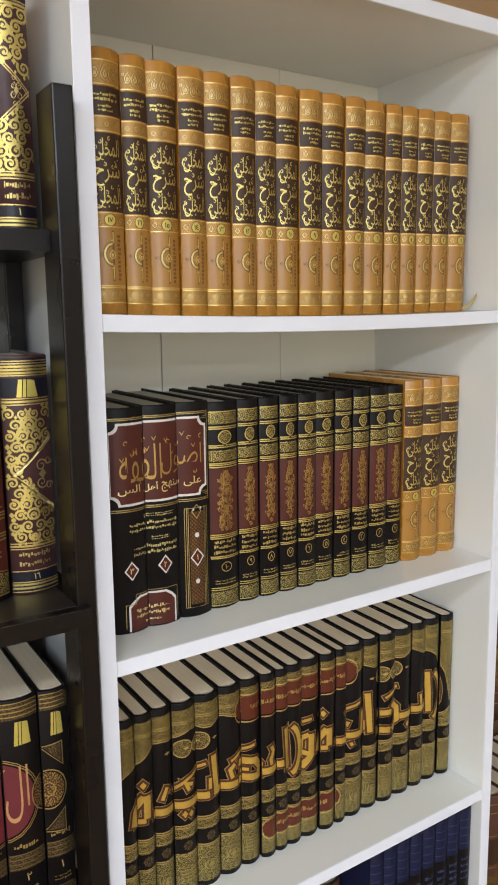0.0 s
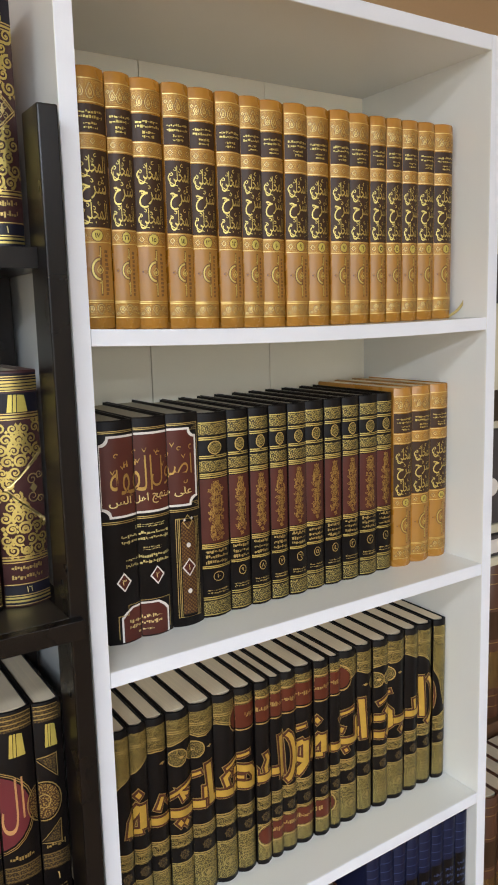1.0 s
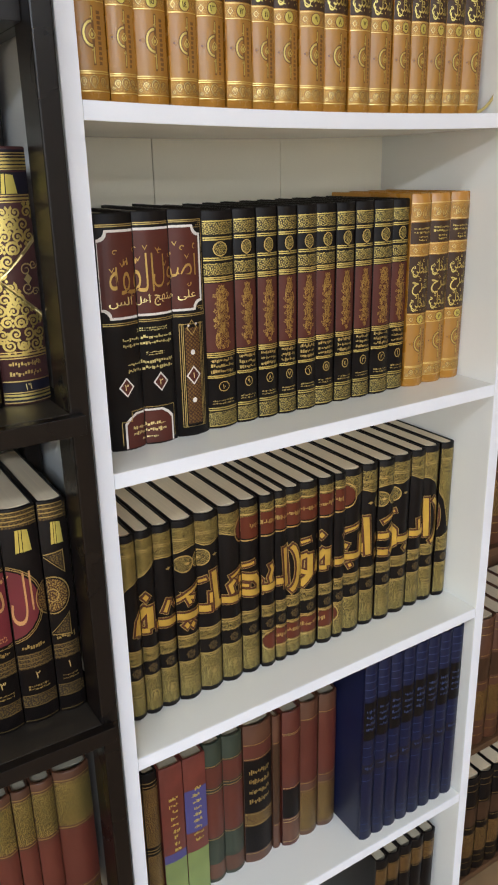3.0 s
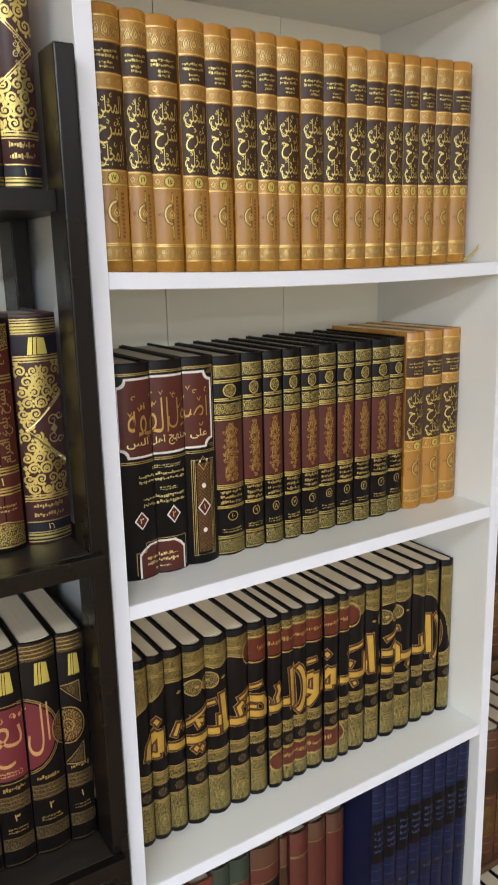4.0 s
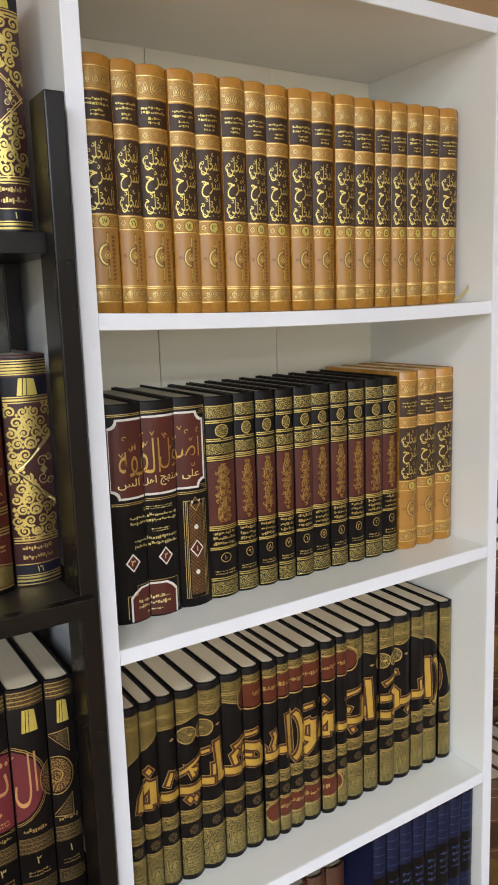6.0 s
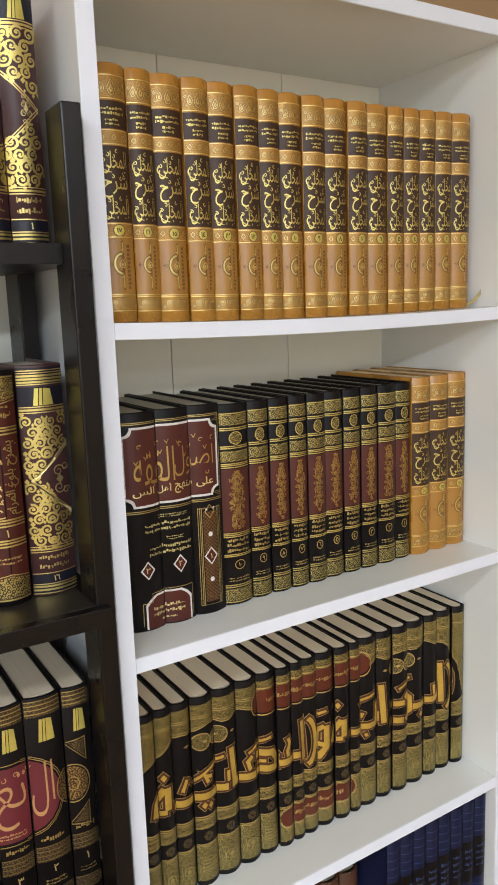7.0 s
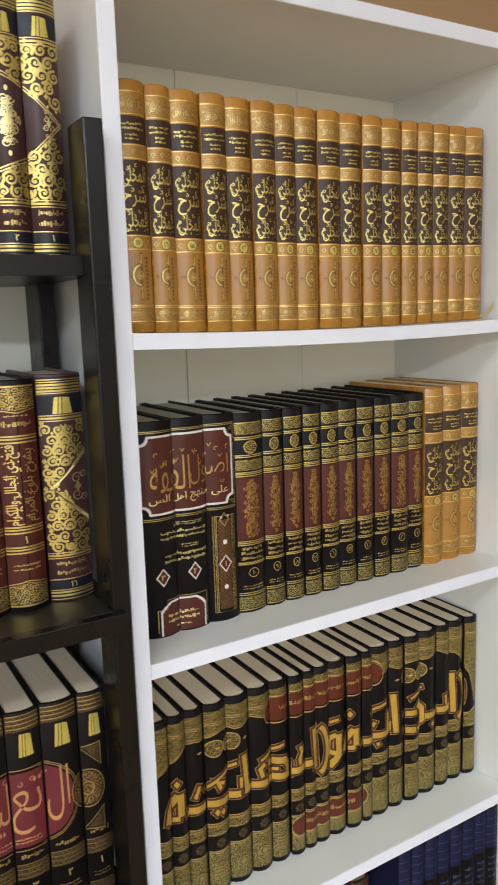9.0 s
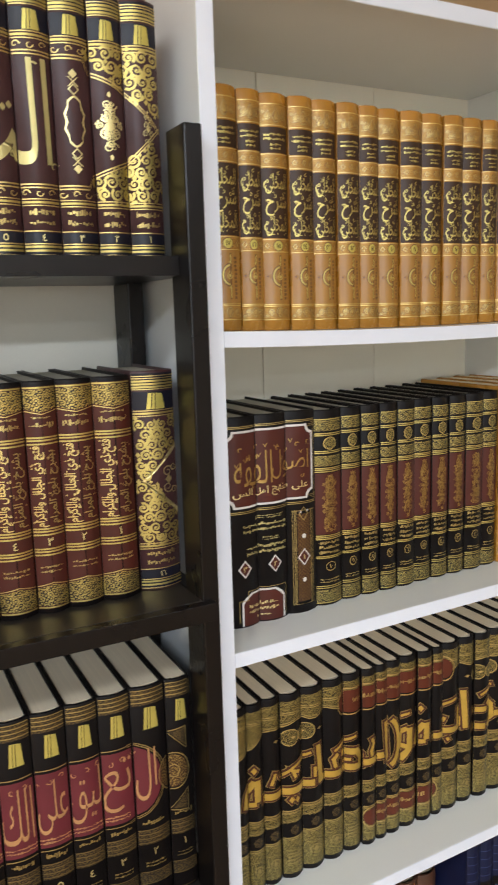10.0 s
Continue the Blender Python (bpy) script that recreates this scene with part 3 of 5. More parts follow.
def tan_book(x0, x1, y, z, vol, group, tail=None):
    b = Book("book", x0, x1, y, z, 0.2415, 0.165, "orange", "pages", "tan leatherette hardback with dark brown gilt-lettered labels, on the white shelf", group)
    w, v, rng = b.w, b.v, random.Random(vol)
    b.band("ornament_band", 0.052, 0.128, "fil_orange")
    b.band("author_label", 0.140, 0.246, "umber")
    b.band("ornament_band", 0.256, 0.300, "fil_orange")
    b.band("title_label", 0.309, 0.602, "umber")
    b.band("number_band", 0.612, 0.655, "fil_orange")
    b.band("plain_panel", 0.664, 0.884, "orange_panel", inset=w * 0.04)
    b.band("ornament_band", 0.900, 0.948, "fil_orange")
    b.lines((0.047, 0.133, 0.251, 0.303, 0.607, 0.660, 0.887, 0.894, 0.953))
    for mat, grow, off, name in (("deboss", 0.0006, 0.0004, "ornament_shadow"), ("gold", 0.0, 0.0006, "gilt_ornament")):
        ink = Ink()
        for k, s in ((-0.27, 0.66), (0, 1), (0.27, 0.66)):
            drop(ink, k * w, v(0.092), 0.0042 * s + grow, 0.0072 * s + grow, 0.0007 + 2 * grow)
            drop(ink, k * w, v(0.096), 0.0018 * s, 0.0028 * s, 0.0007)
            drop(ink, k * w, v(0.922), 0.0040 * s + grow, -0.0052 * s - grow, 0.0007 + 2 * grow)
            drop(ink, k * w, v(0.919), 0.0016 * s, -0.0021 * s, 0.0006)
        for k in (-0.41, 0.41):
            ink.diamond(k * w, v(0.078), 0.0017 + grow, 0.0019 + grow, 0.0006 + grow)
            ink.diamond(k * w, v(0.936), 0.0015 + grow, 0.0017 + grow, 0.0006 + grow)
            ink.curl(k * w * 0.93, v(0.108), 0.0019, 0.8, 0.0006 + grow, 0.6, 1 if k > 0 else -1)
        for k in (-0.36, 0.36):
            ink.diamond(k * w, v(0.634), 0.0024 + grow, 0.0032 + grow, 0.0006 + grow)
        for k in (-0.33, 0, 0.33):
            ink.diamond(k * w, v(0.278), 0.0026 + grow, 0.0030 + grow, 0.0006 + grow)
        b.stamp(name, ink, mat, off)
    ink = Ink()
    ink.bars(-w * 0.40, w * 0.38, v(0.200), v(0.164), 2, rng, 0.28)
    ink.bars(-w * 0.22, w * 0.20, v(0.238), v(0.206), 2, rng, 0.28)
    b.stamp("author_lettering", ink, "gold_olive", 0.0005, under="author_label")
    ink = Ink()
    for body, hi, lo in (("المحلى", 0.330, 0.415), ("شرح", 0.418, 0.508), ("المجلى", 0.508, 0.592)):
        ink.text(body, -w * 0.38, w * 0.38, v(lo), v(hi), 0.002)
    for k, t in ((-0.22, 0.345), (-0.34, 0.365), (0.06, 0.332), (-0.06, 0.352), (-0.1, 0.428), (-0.30, 0.448), (0.16, 0.436), (0.30, 0.462),
                 (-0.24, 0.520), (-0.36, 0.540), (0.12, 0.512), (-0.06, 0.532)):
        ink.curl(k * w, v(t), 0.0021, 0.8, 0.0010, 0.4 + 3 * t, 1 if k > 0 else -1)
    for k, t in ((0.30, 0.408), (0.22, 0.414), (0.33, 0.500), (0.24, 0.586), (0.36, 0.580)):
        ink.diamond(k * w, v(t), 0.0008, 0.0009)
    sweep = lambda t, r: [(-w * 0.02 - w * r * math.sin(radians(a)), v(t) - 0.0078 * math.cos(radians(a)) * r / 0.38) for a in range(15, 130, 12)]
    for t in (0.378, 0.555):
        ink.strip(sweep(t, 0.410), sweep(t, 0.378))
    b.stamp("title", ink, "gold_olive", 0.0005, under="title_label")
    ink = Ink()
    ink.round(0, v(0.634), w * 0.165, 0.0052, None, 10)
    b.stamp("number_medallion", ink, "gold_sign", 0.0008)
    ink = Ink()
    ink.round(0, v(0.634), w * 0.195, 0.0061, None, 10)
    b.stamp("medallion_edge", ink, "deboss", 0.0007, under="number_medallion")
    ink = Ink()
    ink.text(number(vol), -0.004, 0.004, v(0.634) - 0.0023, v(0.634) + 0.0023, 0.02, keep=True)
    b.stamp("volume_number", ink, "umber", 0.0010, under="number_medallion")
    ink = Ink()
    ring = lambda r0, r1: [[(w * 0.04 - w * r * math.sin(radians(a)), v(0.765) + w * 1.25 * r * math.cos(radians(a))) for a in range(0, 181, 15)] for r in (r0, r1)]
    ink.strip(*ring(0.255, 0.205))
    drop(ink, w * 0.035, v(0.765), w * 0.10, w * 0.13, 0.0009)
    ink.round(w * 0.035, v(0.768), w * 0.040, w * 0.050, None, 10)
    for lo, hi in ((0.721, 0.680), (0.862, 0.809)):
        ink.rect(w * 0.045, w * 0.080, v(lo), v(hi))
    for t in (0.712, 0.818):
        ink.rect(w * 0.00, w * 0.045, v(t) - 0.0006, v(t) + 0.0006)
    b.stamp("emblem", ink, "gold_olive", 0.0006)
    ink = Ink()
    ink.strip(*ring(0.285, 0.175))
    ink.rect(w * 0.030, w * 0.100, v(0.868), v(0.675))
    b.stamp("emblem_shadow", ink, "deboss", 0.0004, under="emblem")
    ink = Ink()
    for k in range(11):
        ink.rect(w * (0.19 + 0.02 * rng.random()), w * (0.28 + 0.05 * rng.random()), v(0.866 - 0.0165 * k), v(0.866 - 0.0165 * k) + 0.0027)
    ink.round(-w * 0.36, v(0.765), 0.0010, 0.0010, None, 8)
    b.stamp("stamped_lettering", ink, "deboss", 0.0005)
    if tail:
        cu = bpy.data.curves.new("ribbon_marker", "CURVE")
        cu.dimensions, cu.bevel_depth, cu.extrude = "3D", 0.0004, 0.0014
        sp = cu.splines.new("BEZIER")
        sp.bezier_points.add(2)
        for bp, co in zip(sp.bezier_points, tail):
            bp.co = co
            bp.handle_left_type = bp.handle_right_type = "AUTO"
        cu.materials.append(M["ribbon"])
        r = new("ribbon_marker", cu)
        r.parent = b.ob
        tagged(r, "yellow ribbon marker curling out")
    return b


def green_book(x0, x1, y, z, vol, group):
    b = Book("book", x0, x1, y, z, 0.237, 0.168, "black", "pages_shaded", "black and maroon hardback with gilt bands, on the white shelf", group, reach=0.95, rise=0.16)
    w, v, rng = b.w, b.v, random.Random(50 + vol)
    b.band("ornament_band", 0.052, 0.104, "fil_black")
    b.band("ornament_band", 0.228, 0.280, "fil_black")
    b.band("title_label", 0.315, 0.628, "maroon")
    b.band("ornament_band", 0.918, 0.980, "fil_black")
    b.lines((0.047, 0.117, 0.126, 0.205, 0.214, 0.290, 0.298, 0.308, 0.634, 0.643, 0.652, 0.742, 0.750, 0.898, 0.908, 0.985), "gold_olive", thick=0.0012)
    ink = Ink()
    ink.round(0, v(0.166), w * 0.21, 0.0068)
    ink.round(0, v(0.166) - 0.008, w * 0.06, 0.002)
    b.stamp("medallion", ink, "fil_black", 0.0005)
    ink = Ink()
    ink.round(0, v(0.166), w * 0.23, 0.0075, 0.0007)
    b.stamp("medallion_rim", ink, "gold", 0.0006, under="medallion")
    ink = Ink()
    n = 12
    a = [(-w * 0.25 * (0.70 + 0.30 * math.sin(math.pi * (0.1 + 0.8 * i / n))), v(0.332) - (v(0.332) - v(0.61)) * i / n) for i in range(n + 1)]
    lens = a + [(-p, q) for p, q in reversed(a)]
    scrolls(ink, lens, 0.0024, 0.0)
    drop(ink, 0, v(0.362), w * 0.17, 0.0085, 0.0009)
    drop(ink, 0, v(0.366), w * 0.08, 0.0045, 0.0008)
    for k in range(16):
        u, t = w * rng.uniform(-0.22, 0.22), 0.40 + 0.013 * k
        ink.rect(u, u + 0.0011, v(t), v(t) + rng.uniform(0.003, 0.007))
    b.stamp("title_scrollwork", ink, "gold_copper", 0.0005, under="title_label")
    ink = Ink()
    ink.bars(-w * 0.38, w * 0.38, v(0.738), v(0.66), 3, rng, 0.25)
    b.stamp("lettering", ink, "gold_dim", 0.0005)
    ink = Ink()
    ink.round(0, v(0.795), w * 0.18, 0.0058, 0.0007)
    ink.text(number(vol), -0.005, 0.005, v(0.795) - 0.0026, v(0.795) + 0.0026, 0.01, keep=True)
    b.stamp("volume_number", ink, "gold", 0.0005)
    ink = Ink()
    ink.bars(-w * 0.36, w * 0.36, v(0.886), v(0.858), 2, rng, 0.35)
    b.stamp("lettering", ink, "gold_dim", 0.0005)
    return b


def spread(books, name, ink, mat, off, label="", under=""):
    """Lay one design over a whole row of books; the shapes' u is the room's x."""
    for b in books:
        b.stamp(name, ink, mat, off, label, u_shift=(b.x0 + b.x1) / 2, under=under)


def notched(u0, u1, v0, v1, c, left=True, right=True):
    """A label with hollowed corners, as a loop."""
    pts = []
    for (cu, cv, on, a0) in ((u1, v1, right, 180), (u0, v1, left, 270), (u0, v0, left, 0), (u1, v0, right, 90)):
        if not on:
            pts.append((cu, cv))
            continue
        arc = [(cu + c * math.cos(radians(a0 + 90 - k * 22.5)), cv + c * math.sin(radians(a0 + 90 - k * 22.5))) for k in range(5)]
        pts += arc if cu == u1 and cv == v1 else arc
    return pts


# ---- white bookcase: top shelf ----
R1 = [0.012, 0.046, 0.073, 0.106, 0.136, 0.166, 0.196, 0.223, 0.253, 0.285, 0.316, 0.346, 0.378, 0.404, 0.430, 0.457, 0.486, 0.519]
R1 = [x * 1.009 for x in R1]
for i in range(17):
    x = (R1[i] + R1[i + 1]) / 2
    tan_book(R1[i], R1[i + 1], 0.043 + (0.0008 * ((i * 7) % 5) if i < 11 else 0.003), SHELF[0] + sag(x) + 0.0004, 17 - i, "tan set",
             [(0.010, 0.004, 0.002), (0.021, -0.002, 0.010), (0.034, -0.012, 0.036)] if i == 16 else None)

# ---- second shelf ----
U = [0.0231, 0.0624, 0.1016, 0.1413]
trio = [Book("book", U[i], U[i + 1], 0.054 + 0.001 * i, SHELF[1] + rise_to_right(1, U[i]), 0.2405, 0.172, "black", "pages_shaded",
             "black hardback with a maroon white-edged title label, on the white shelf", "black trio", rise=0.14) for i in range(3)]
zt = lambda t: 0.2405 * (1 - t)
lab = notched(0.0245, 0.1335, zt(0.415), zt(0.075), 0.009)
ink = Ink()
ink.poly(lab)
spread(trio, "title_label", ink, "maroon", 0.00025, "maroon title label")
ink = Ink()
ring = notched(0.0222, 0.136, zt(0.425), zt(0.065), 0.009)
ink.strip(ring + ring[:1], lab + lab[:1])
spread(trio, "label_border", ink, "white_ink", 0.0004, under="title_label")
ink = Ink()
for t in (0.045, 0.052, 0.440, 0.448):
    ink.rect(0.02, 0.1385, zt(t) - 0.0004, zt(t) + 0.0004)
ink.rect(0.1375, 0.1383, zt(0.448), zt(0.045))
for k in range(3):
    ink.rect(0.1335 - 0.003 * k, 0.1375, zt(0.062 + 0.008 * k), zt(0.062 + 0.008 * k) + 0.0006)
    ink.rect(0.1335 - 0.003 * k, 0.1375, zt(0.428 - 0.008 * k), zt(0.428 - 0.008 * k) + 0.0006)
spread(trio, "gilt_ruling", ink, "gold_dim", 0.0005)
ink = Ink()
ink.text("الفقه", 0.033, 0.081, zt(0.325), zt(0.165), -0.006)
ink.text("أصول", 0.080, 0.130, zt(0.310), zt(0.140), -0.006)
for u, t in ((0.036, 0.235), (0.047, 0.215), (0.066, 0.200), (0.073, 0.155), (0.094, 0.225), (0.107, 0.150), (0.119, 0.205), (0.086, 0.165)):
    ink.strip([(u - 0.0026, zt(t) + 0.0045), (u, zt(t)), (u + 0.0026, zt(t) + 0.0050)], [(u - 0.0016, zt(t) + 0.0045), (u, zt(t) + 0.0018), (u + 0.0018, zt(t) + 0.0050)])
for u, t, k in ((0.040, 0.155, 1), (0.050, 0.185, -1), (0.062, 0.150, 1), (0.088, 0.165, 1), (0.100, 0.180, -1), (0.114, 0.160, 1), (0.058, 0.330, 1), (0.120, 0.310, -1)):
    ink.curl(u, zt(t), 0.0030, 0.8, 0.0013, 0.6, k)
spread(trio, "title", ink, "gold_copper", 0.0005, under="title_label")
ink = Ink()
ink.text("على", 0.108, 0.128, zt(0.378), zt(0.335), 0.008)
ink.text("منهج", 0.080, 0.103, zt(0.385), zt(0.335), 0.008)
ink.text("أهل", 0.061, 0.076, zt(0.378), zt(0.335), 0.008)
ink.text("الس", 0.031, 0.056, zt(0.378), zt(0.335), 0.008)
spread(trio, "subtitle", ink, "pale_gold", 0.0005, under="title_label")
rng = random.Random(4)
ink = Ink()
for t0, t1, a, c in ((0.472, 0.492, 0.060, 0.094), (0.505, 0.555, 0.042, 0.098), (0.578, 0.598, 0.068, 0.088), (0.610, 0.665, 0.046, 0.098)):
    ink.bars(a, c, zt(t1), zt(t0), 2, rng, 0.30)
spread(trio[:2], "lettering", ink, "white_gold", 0.0005)
for i, b in enumerate(trio):
    ink = Ink()
    ink.diamond(0, zt(0.715), 0.0085, 0.0105, 0.0016)
    b.stamp("number_diamond_border", ink, "white_ink", 0.0007)
    ink = Ink()
    ink.diamond(0, zt(0.715), 0.0072, 0.009)
    b.stamp("number_diamond", ink, "maroon", 0.0006)
    ink = Ink()
    ink.text(number(3 - i), -0.004, 0.004, zt(0.715) - 0.003, zt(0.715) + 0.003, 0.01, keep=True)
    b.stamp("volume_number", ink, "pale_gold", 0.0009, under="number_diamond")
foot = [(0.040, 0.002), (0.0925, 0.002), (0.0925, zt(0.885)), (0.088, zt(0.862)), (0.081, zt(0.842)), (0.052, zt(0.842)), (0.045, zt(0.862)), (0.040, zt(0.885))]
ink = Ink()
ink.poly(foot)
spread(trio[:2], "publisher_label", ink, "maroon", 0.00025)
ink = Ink()
big = [(0.0663 + (p - 0.0663) * 1.08, q + 0.0022 * (1 if q > 0.01 else 0)) for p, q in foot]
ink.strip(big[1:] + big[:1], foot[1:] + foot[:1])
spread(trio[:2], "label_border", ink, "white_ink", 0.0004, under="publisher_label")
ink = Ink()
ink.rect(0.0345, 0.0352, 0.006, zt(0.87))
ink.rect(0.0345, 0.046, zt(0.87), zt(0.87) + 0.0007)
ink.rect(0.046, 0.0467, zt(0.87), zt(0.826))
ink.rect(0.046, 0.0960, zt(0.826), zt(0.826) + 0.0007)
ink.rect(0.0960, 0.0967, 0.006, zt(0.826))
spread(trio[:2], "gilt_ruling", ink, "gold_dim", 0.0005)
ink = Ink()
ink.bars(0.047, 0.085, zt(0.945), zt(0.892), 2, rng, 0.25)
ink.bars(0.058, 0.076, zt(0.968), zt(0.955), 1, rng, 0.2)
spread(trio[:2], "lettering", ink, "pale_gold", 0.0005)
b = trio[2]
ink = Ink()
ink.rect(-0.0080, 0.0090, zt(0.94), zt(0.50))
b.stamp("lattice_panel", ink, "fil_lattice", 0.0003)
ink = Ink()
for k, wd in ((0.0115, 0.0007), (0.0098, 0.0007), (0.0137, 0.0006)):
    for s in (-1, 1):
        ink.rect(s * k - wd / 2, s * k + wd / 2, zt(0.955), zt(0.48))
    ink.rect(-k, k, zt(0.955), zt(0.955) + wd)
    ink.rect(-k, k, zt(0.485), zt(0.485) + wd)
ink.diamond(0, zt(0.50), 0.0065, 0.0085, 0.0012)
b.stamp("gilt_ruling", ink, "gold_dim", 0.0005)
ink = Ink()
for t in (0.61, 0.83):
    ink.round(0, zt(t), 0.0026, 0.0028)
for k, t in ((-0.004, 0.49), (0.005, 0.485)):
    ink.round(k, zt(t), 0.0013, 0.0014)
b.stamp("dotting", ink, "white_ink", 0.0006)

G = [0.1405, 0.179, 0.2075, 0.235, 0.261, 0.2885, 0.317, 0.3447, 0.3723, 0.403, 0.4295]
G = [x * 1.006 for x in G]
for i in range(10):
    green_book(G[i], G[i + 1], 0.059 + 0.0007 * ((i * 3) % 4), SHELF[1] + rise_to_right(1, G[i]) + 0.0002, 10 - i, "gilt banded set")
O = [0.4326, 0.4668, 0.5015, 0.5355]
for i in range(3):
    tan_book(O[i], O[i + 1], 0.056 + 0.001 * i, SHELF[1] + rise_to_right(1, O[i]) + 0.0003, 20 - i, "tan set")

# ---- third shelf ----
E3 = [0.001, 0.020, 0.041, 0.063, 0.087, 0.117, 0.149, 0.179, 0.206, 0.228, 0.246, 0.269, 0.297, 0.322, 0.340, 0.371, 0.398, 0.426, 0.458, 0.484, 0.512, 0.5370]
H3 = 0.2450
zt = lambda t: H3 * (1 - t)
saga = [Book("book", E3[i], E3[i + 1], 0.057 + 0.0008 * ((i * 5) % 4), SHELF[2] + rise_to_right(2, E3[i]) + 0.0003, H3, 0.170, "black", "pages",
             "black hardback gilt all over, one large title runs across the set", "gilt calligraphy set", reach=0.975, rise=0.225) for i in range(21)]
n = 60
hi_line, lo_line = [], []
for i in range(n + 1):
    x = E3[0] + (E3[-1] - E3[0]) * i / n
    k = min((x - 0.0) / 0.10, (0.528 - x) / 0.07)
    k = max(0.0, min(1.0, k))
    e = math.sqrt(max(0.0, 1 - (1 - k) ** 2))
    hi_line.append((x, zt(0.53 - 0.375 * e + 0.012 * math.cos(i * 1.3))))
    lo_line.append((x, zt(0.57 + 0.050 * e)))
top_field, low_field = Ink(), Ink()
top_field.strip(hi_line, [(x, zt(0.035)) for x, _ in hi_line])
low_field.strip([(x, zt(0.972)) for x, _ in lo_line], lo_line)
spread(saga, "upper_ornament", top_field, "fil_set", 0.00025)
spread(saga, "lower_ornament", low_field, "fil_set", 0.00025)
ink = Ink()
for line, s in ((hi_line, 1), (lo_line, -1)):
    ink.strip(line, [(x, z + s * 0.0012) for x, z in line])
    ink.strip([(x, z + s * 0.003) for x, z in line], [(x, z + s * 0.0036) for x, z in line])
for t in (0.095, 0.105, 0.640, 0.683, 0.773, 0.783):
    ink.rect(E3[0], E3[-1], zt(t), zt(t) + 0.0007)
spread(saga, "gilt_ruling", ink, "gold", 0.0005)
for i, b in enumerate(saga):
    b.band("number_band", 0.690, 0.768, "black", 0.0004)
    ink = Ink()
    star = []
    for k in range(16):
        r = 0.0072 if k % 2 == 0 else 0.0054
        star.append((r * 0.95 * math.cos(k * math.pi / 8), zt(0.729) + r * math.sin(k * math.pi / 8)))
    ink.poly(star)
    b.stamp("number_star", ink, "fil_fine", 0.0006)
    ink = Ink()
    ink.text(number(21 - i), -0.004, 0.004, zt(0.729) - 0.002, zt(0.729) + 0.002, 0.01, keep=True)
    b.stamp("volume_number", ink, "black", 0.0008, under="number_star")
    ink = Ink()
    if i % 3 != 1:
        ink.round(0, zt(0.885), b.w * 0.27, 0.0065, 0.0009)
        ink.diamond(0, zt(0.885), b.w * 0.14, 0.0042)
    else:
        for k in range(4):
            ink.rect(-b.w * 0.33, b.w * 0.33, zt(0.862 + 0.018 * k), zt(0.862 + 0.018 * k) + 0.0012)
    b.stamp("gilt_ornament", ink, "gold_dim", 0.0006)
# red cartouches above and below the title
for u0, u1, t0, t1, name in ((0.170, 0.354, 0.085, 0.205, "upper_cartouche"), (0.207, 0.327, 0.788, 0.885, "lower_cartouche")):
    c = (zt(t0) - zt(t1)) / 2
    vm = (zt(t0) + zt(t1)) / 2
    loop = [(u1 - c + c * math.cos(radians(a)), vm + c * math.sin(radians(a))) for a in range(-90, 91, 18)]
    loop += [(u0 + c + c * math.cos(radians(a)), vm + c * math.sin(radians(a))) for a in range(90, 271, 18)]
    rim = [((u0 + u1) / 2 + (p - (u0 + u1) / 2) * 1.016, vm + (q - vm) * 1.13) for p, q in loop]
    edge = [((u0 + u1) / 2 + (p - (u0 + u1) / 2) * 1.028, vm + (q - vm) * 1.24) for p, q in loop]
    ink = Ink()
    ink.poly(loop)
    spread(saga, name, ink, "oxblood", 0.0009, "dark red cartouche")
    ink = Ink()
    ink.strip(edge + edge[:1], rim + rim[:1])
    spread(saga, name + "_rim", ink, "gold", 0.0010, under=name)
    ink = Ink()
    rng = random.Random(8)
    ink.bars(u0 + 0.02, u1 - 0.02, vm - 0.005, vm + 0.005, 1, rng, 0.25)
    spread(saga, "lettering", ink, "gold_dim", 0.0011, under=name)
# paired rosettes
for u in (0.098, 0.121, 0.401, 0.424):
    ink = Ink()
    ink.round(u, zt(0.225), 0.0115, 0.0105)
    spread(saga, "rosette", ink, "fil_black", 0.0009)
    ink = Ink()
    ink.round(u, zt(0.225), 0.0122, 0.0112, 0.001)
    for s in (-1, 1):
        ink.diamond(u + s * 0.019, zt(0.225), 0.004, 0.002)
    spread(saga, "rosette_rim", ink, "gold", 0.0010, under="rosette")
# the large title in square strokes: gold, with a rust outline and a thin gilt edge
def stroke(ink, pts, width, closed=False):
    """A mitred line of that width."""
    p = [Vector(q) for q in pts]
    if not closed:
        p[0] = p[0] - (p[1] - p[0]).normalized() * (width - 0.010) / 2
        p[-1] = p[-1] + (p[-1] - p[-2]).normalized() * (width - 0.010) / 2
    a, b = [], []
    n = len(p)
    for k in range(n):
        d0 = (p[k] - p[k - 1]).normalized() if k or closed else (p[1] - p[0]).normalized()
        d1 = (p[(k + 1) % n] - p[k]).normalized() if k < n - 1 or closed else d0
        m = Vector((-(d0 + d1).y, (d0 + d1).x))
        m = m.normalized() if m.length > 1e-4 else Vector((-d0.y, d0.x))
        m *= width / 2 / max(0.45, m.dot(Vector((-d0.y, d0.x))))
        a.append(tuple(p[k] + m))
        b.append(tuple(p[k] - m))
    if closed:
        a.append(a[0])
        b.append(b[0])
    ink.strip(a, b)


BASE = zt(0.51)


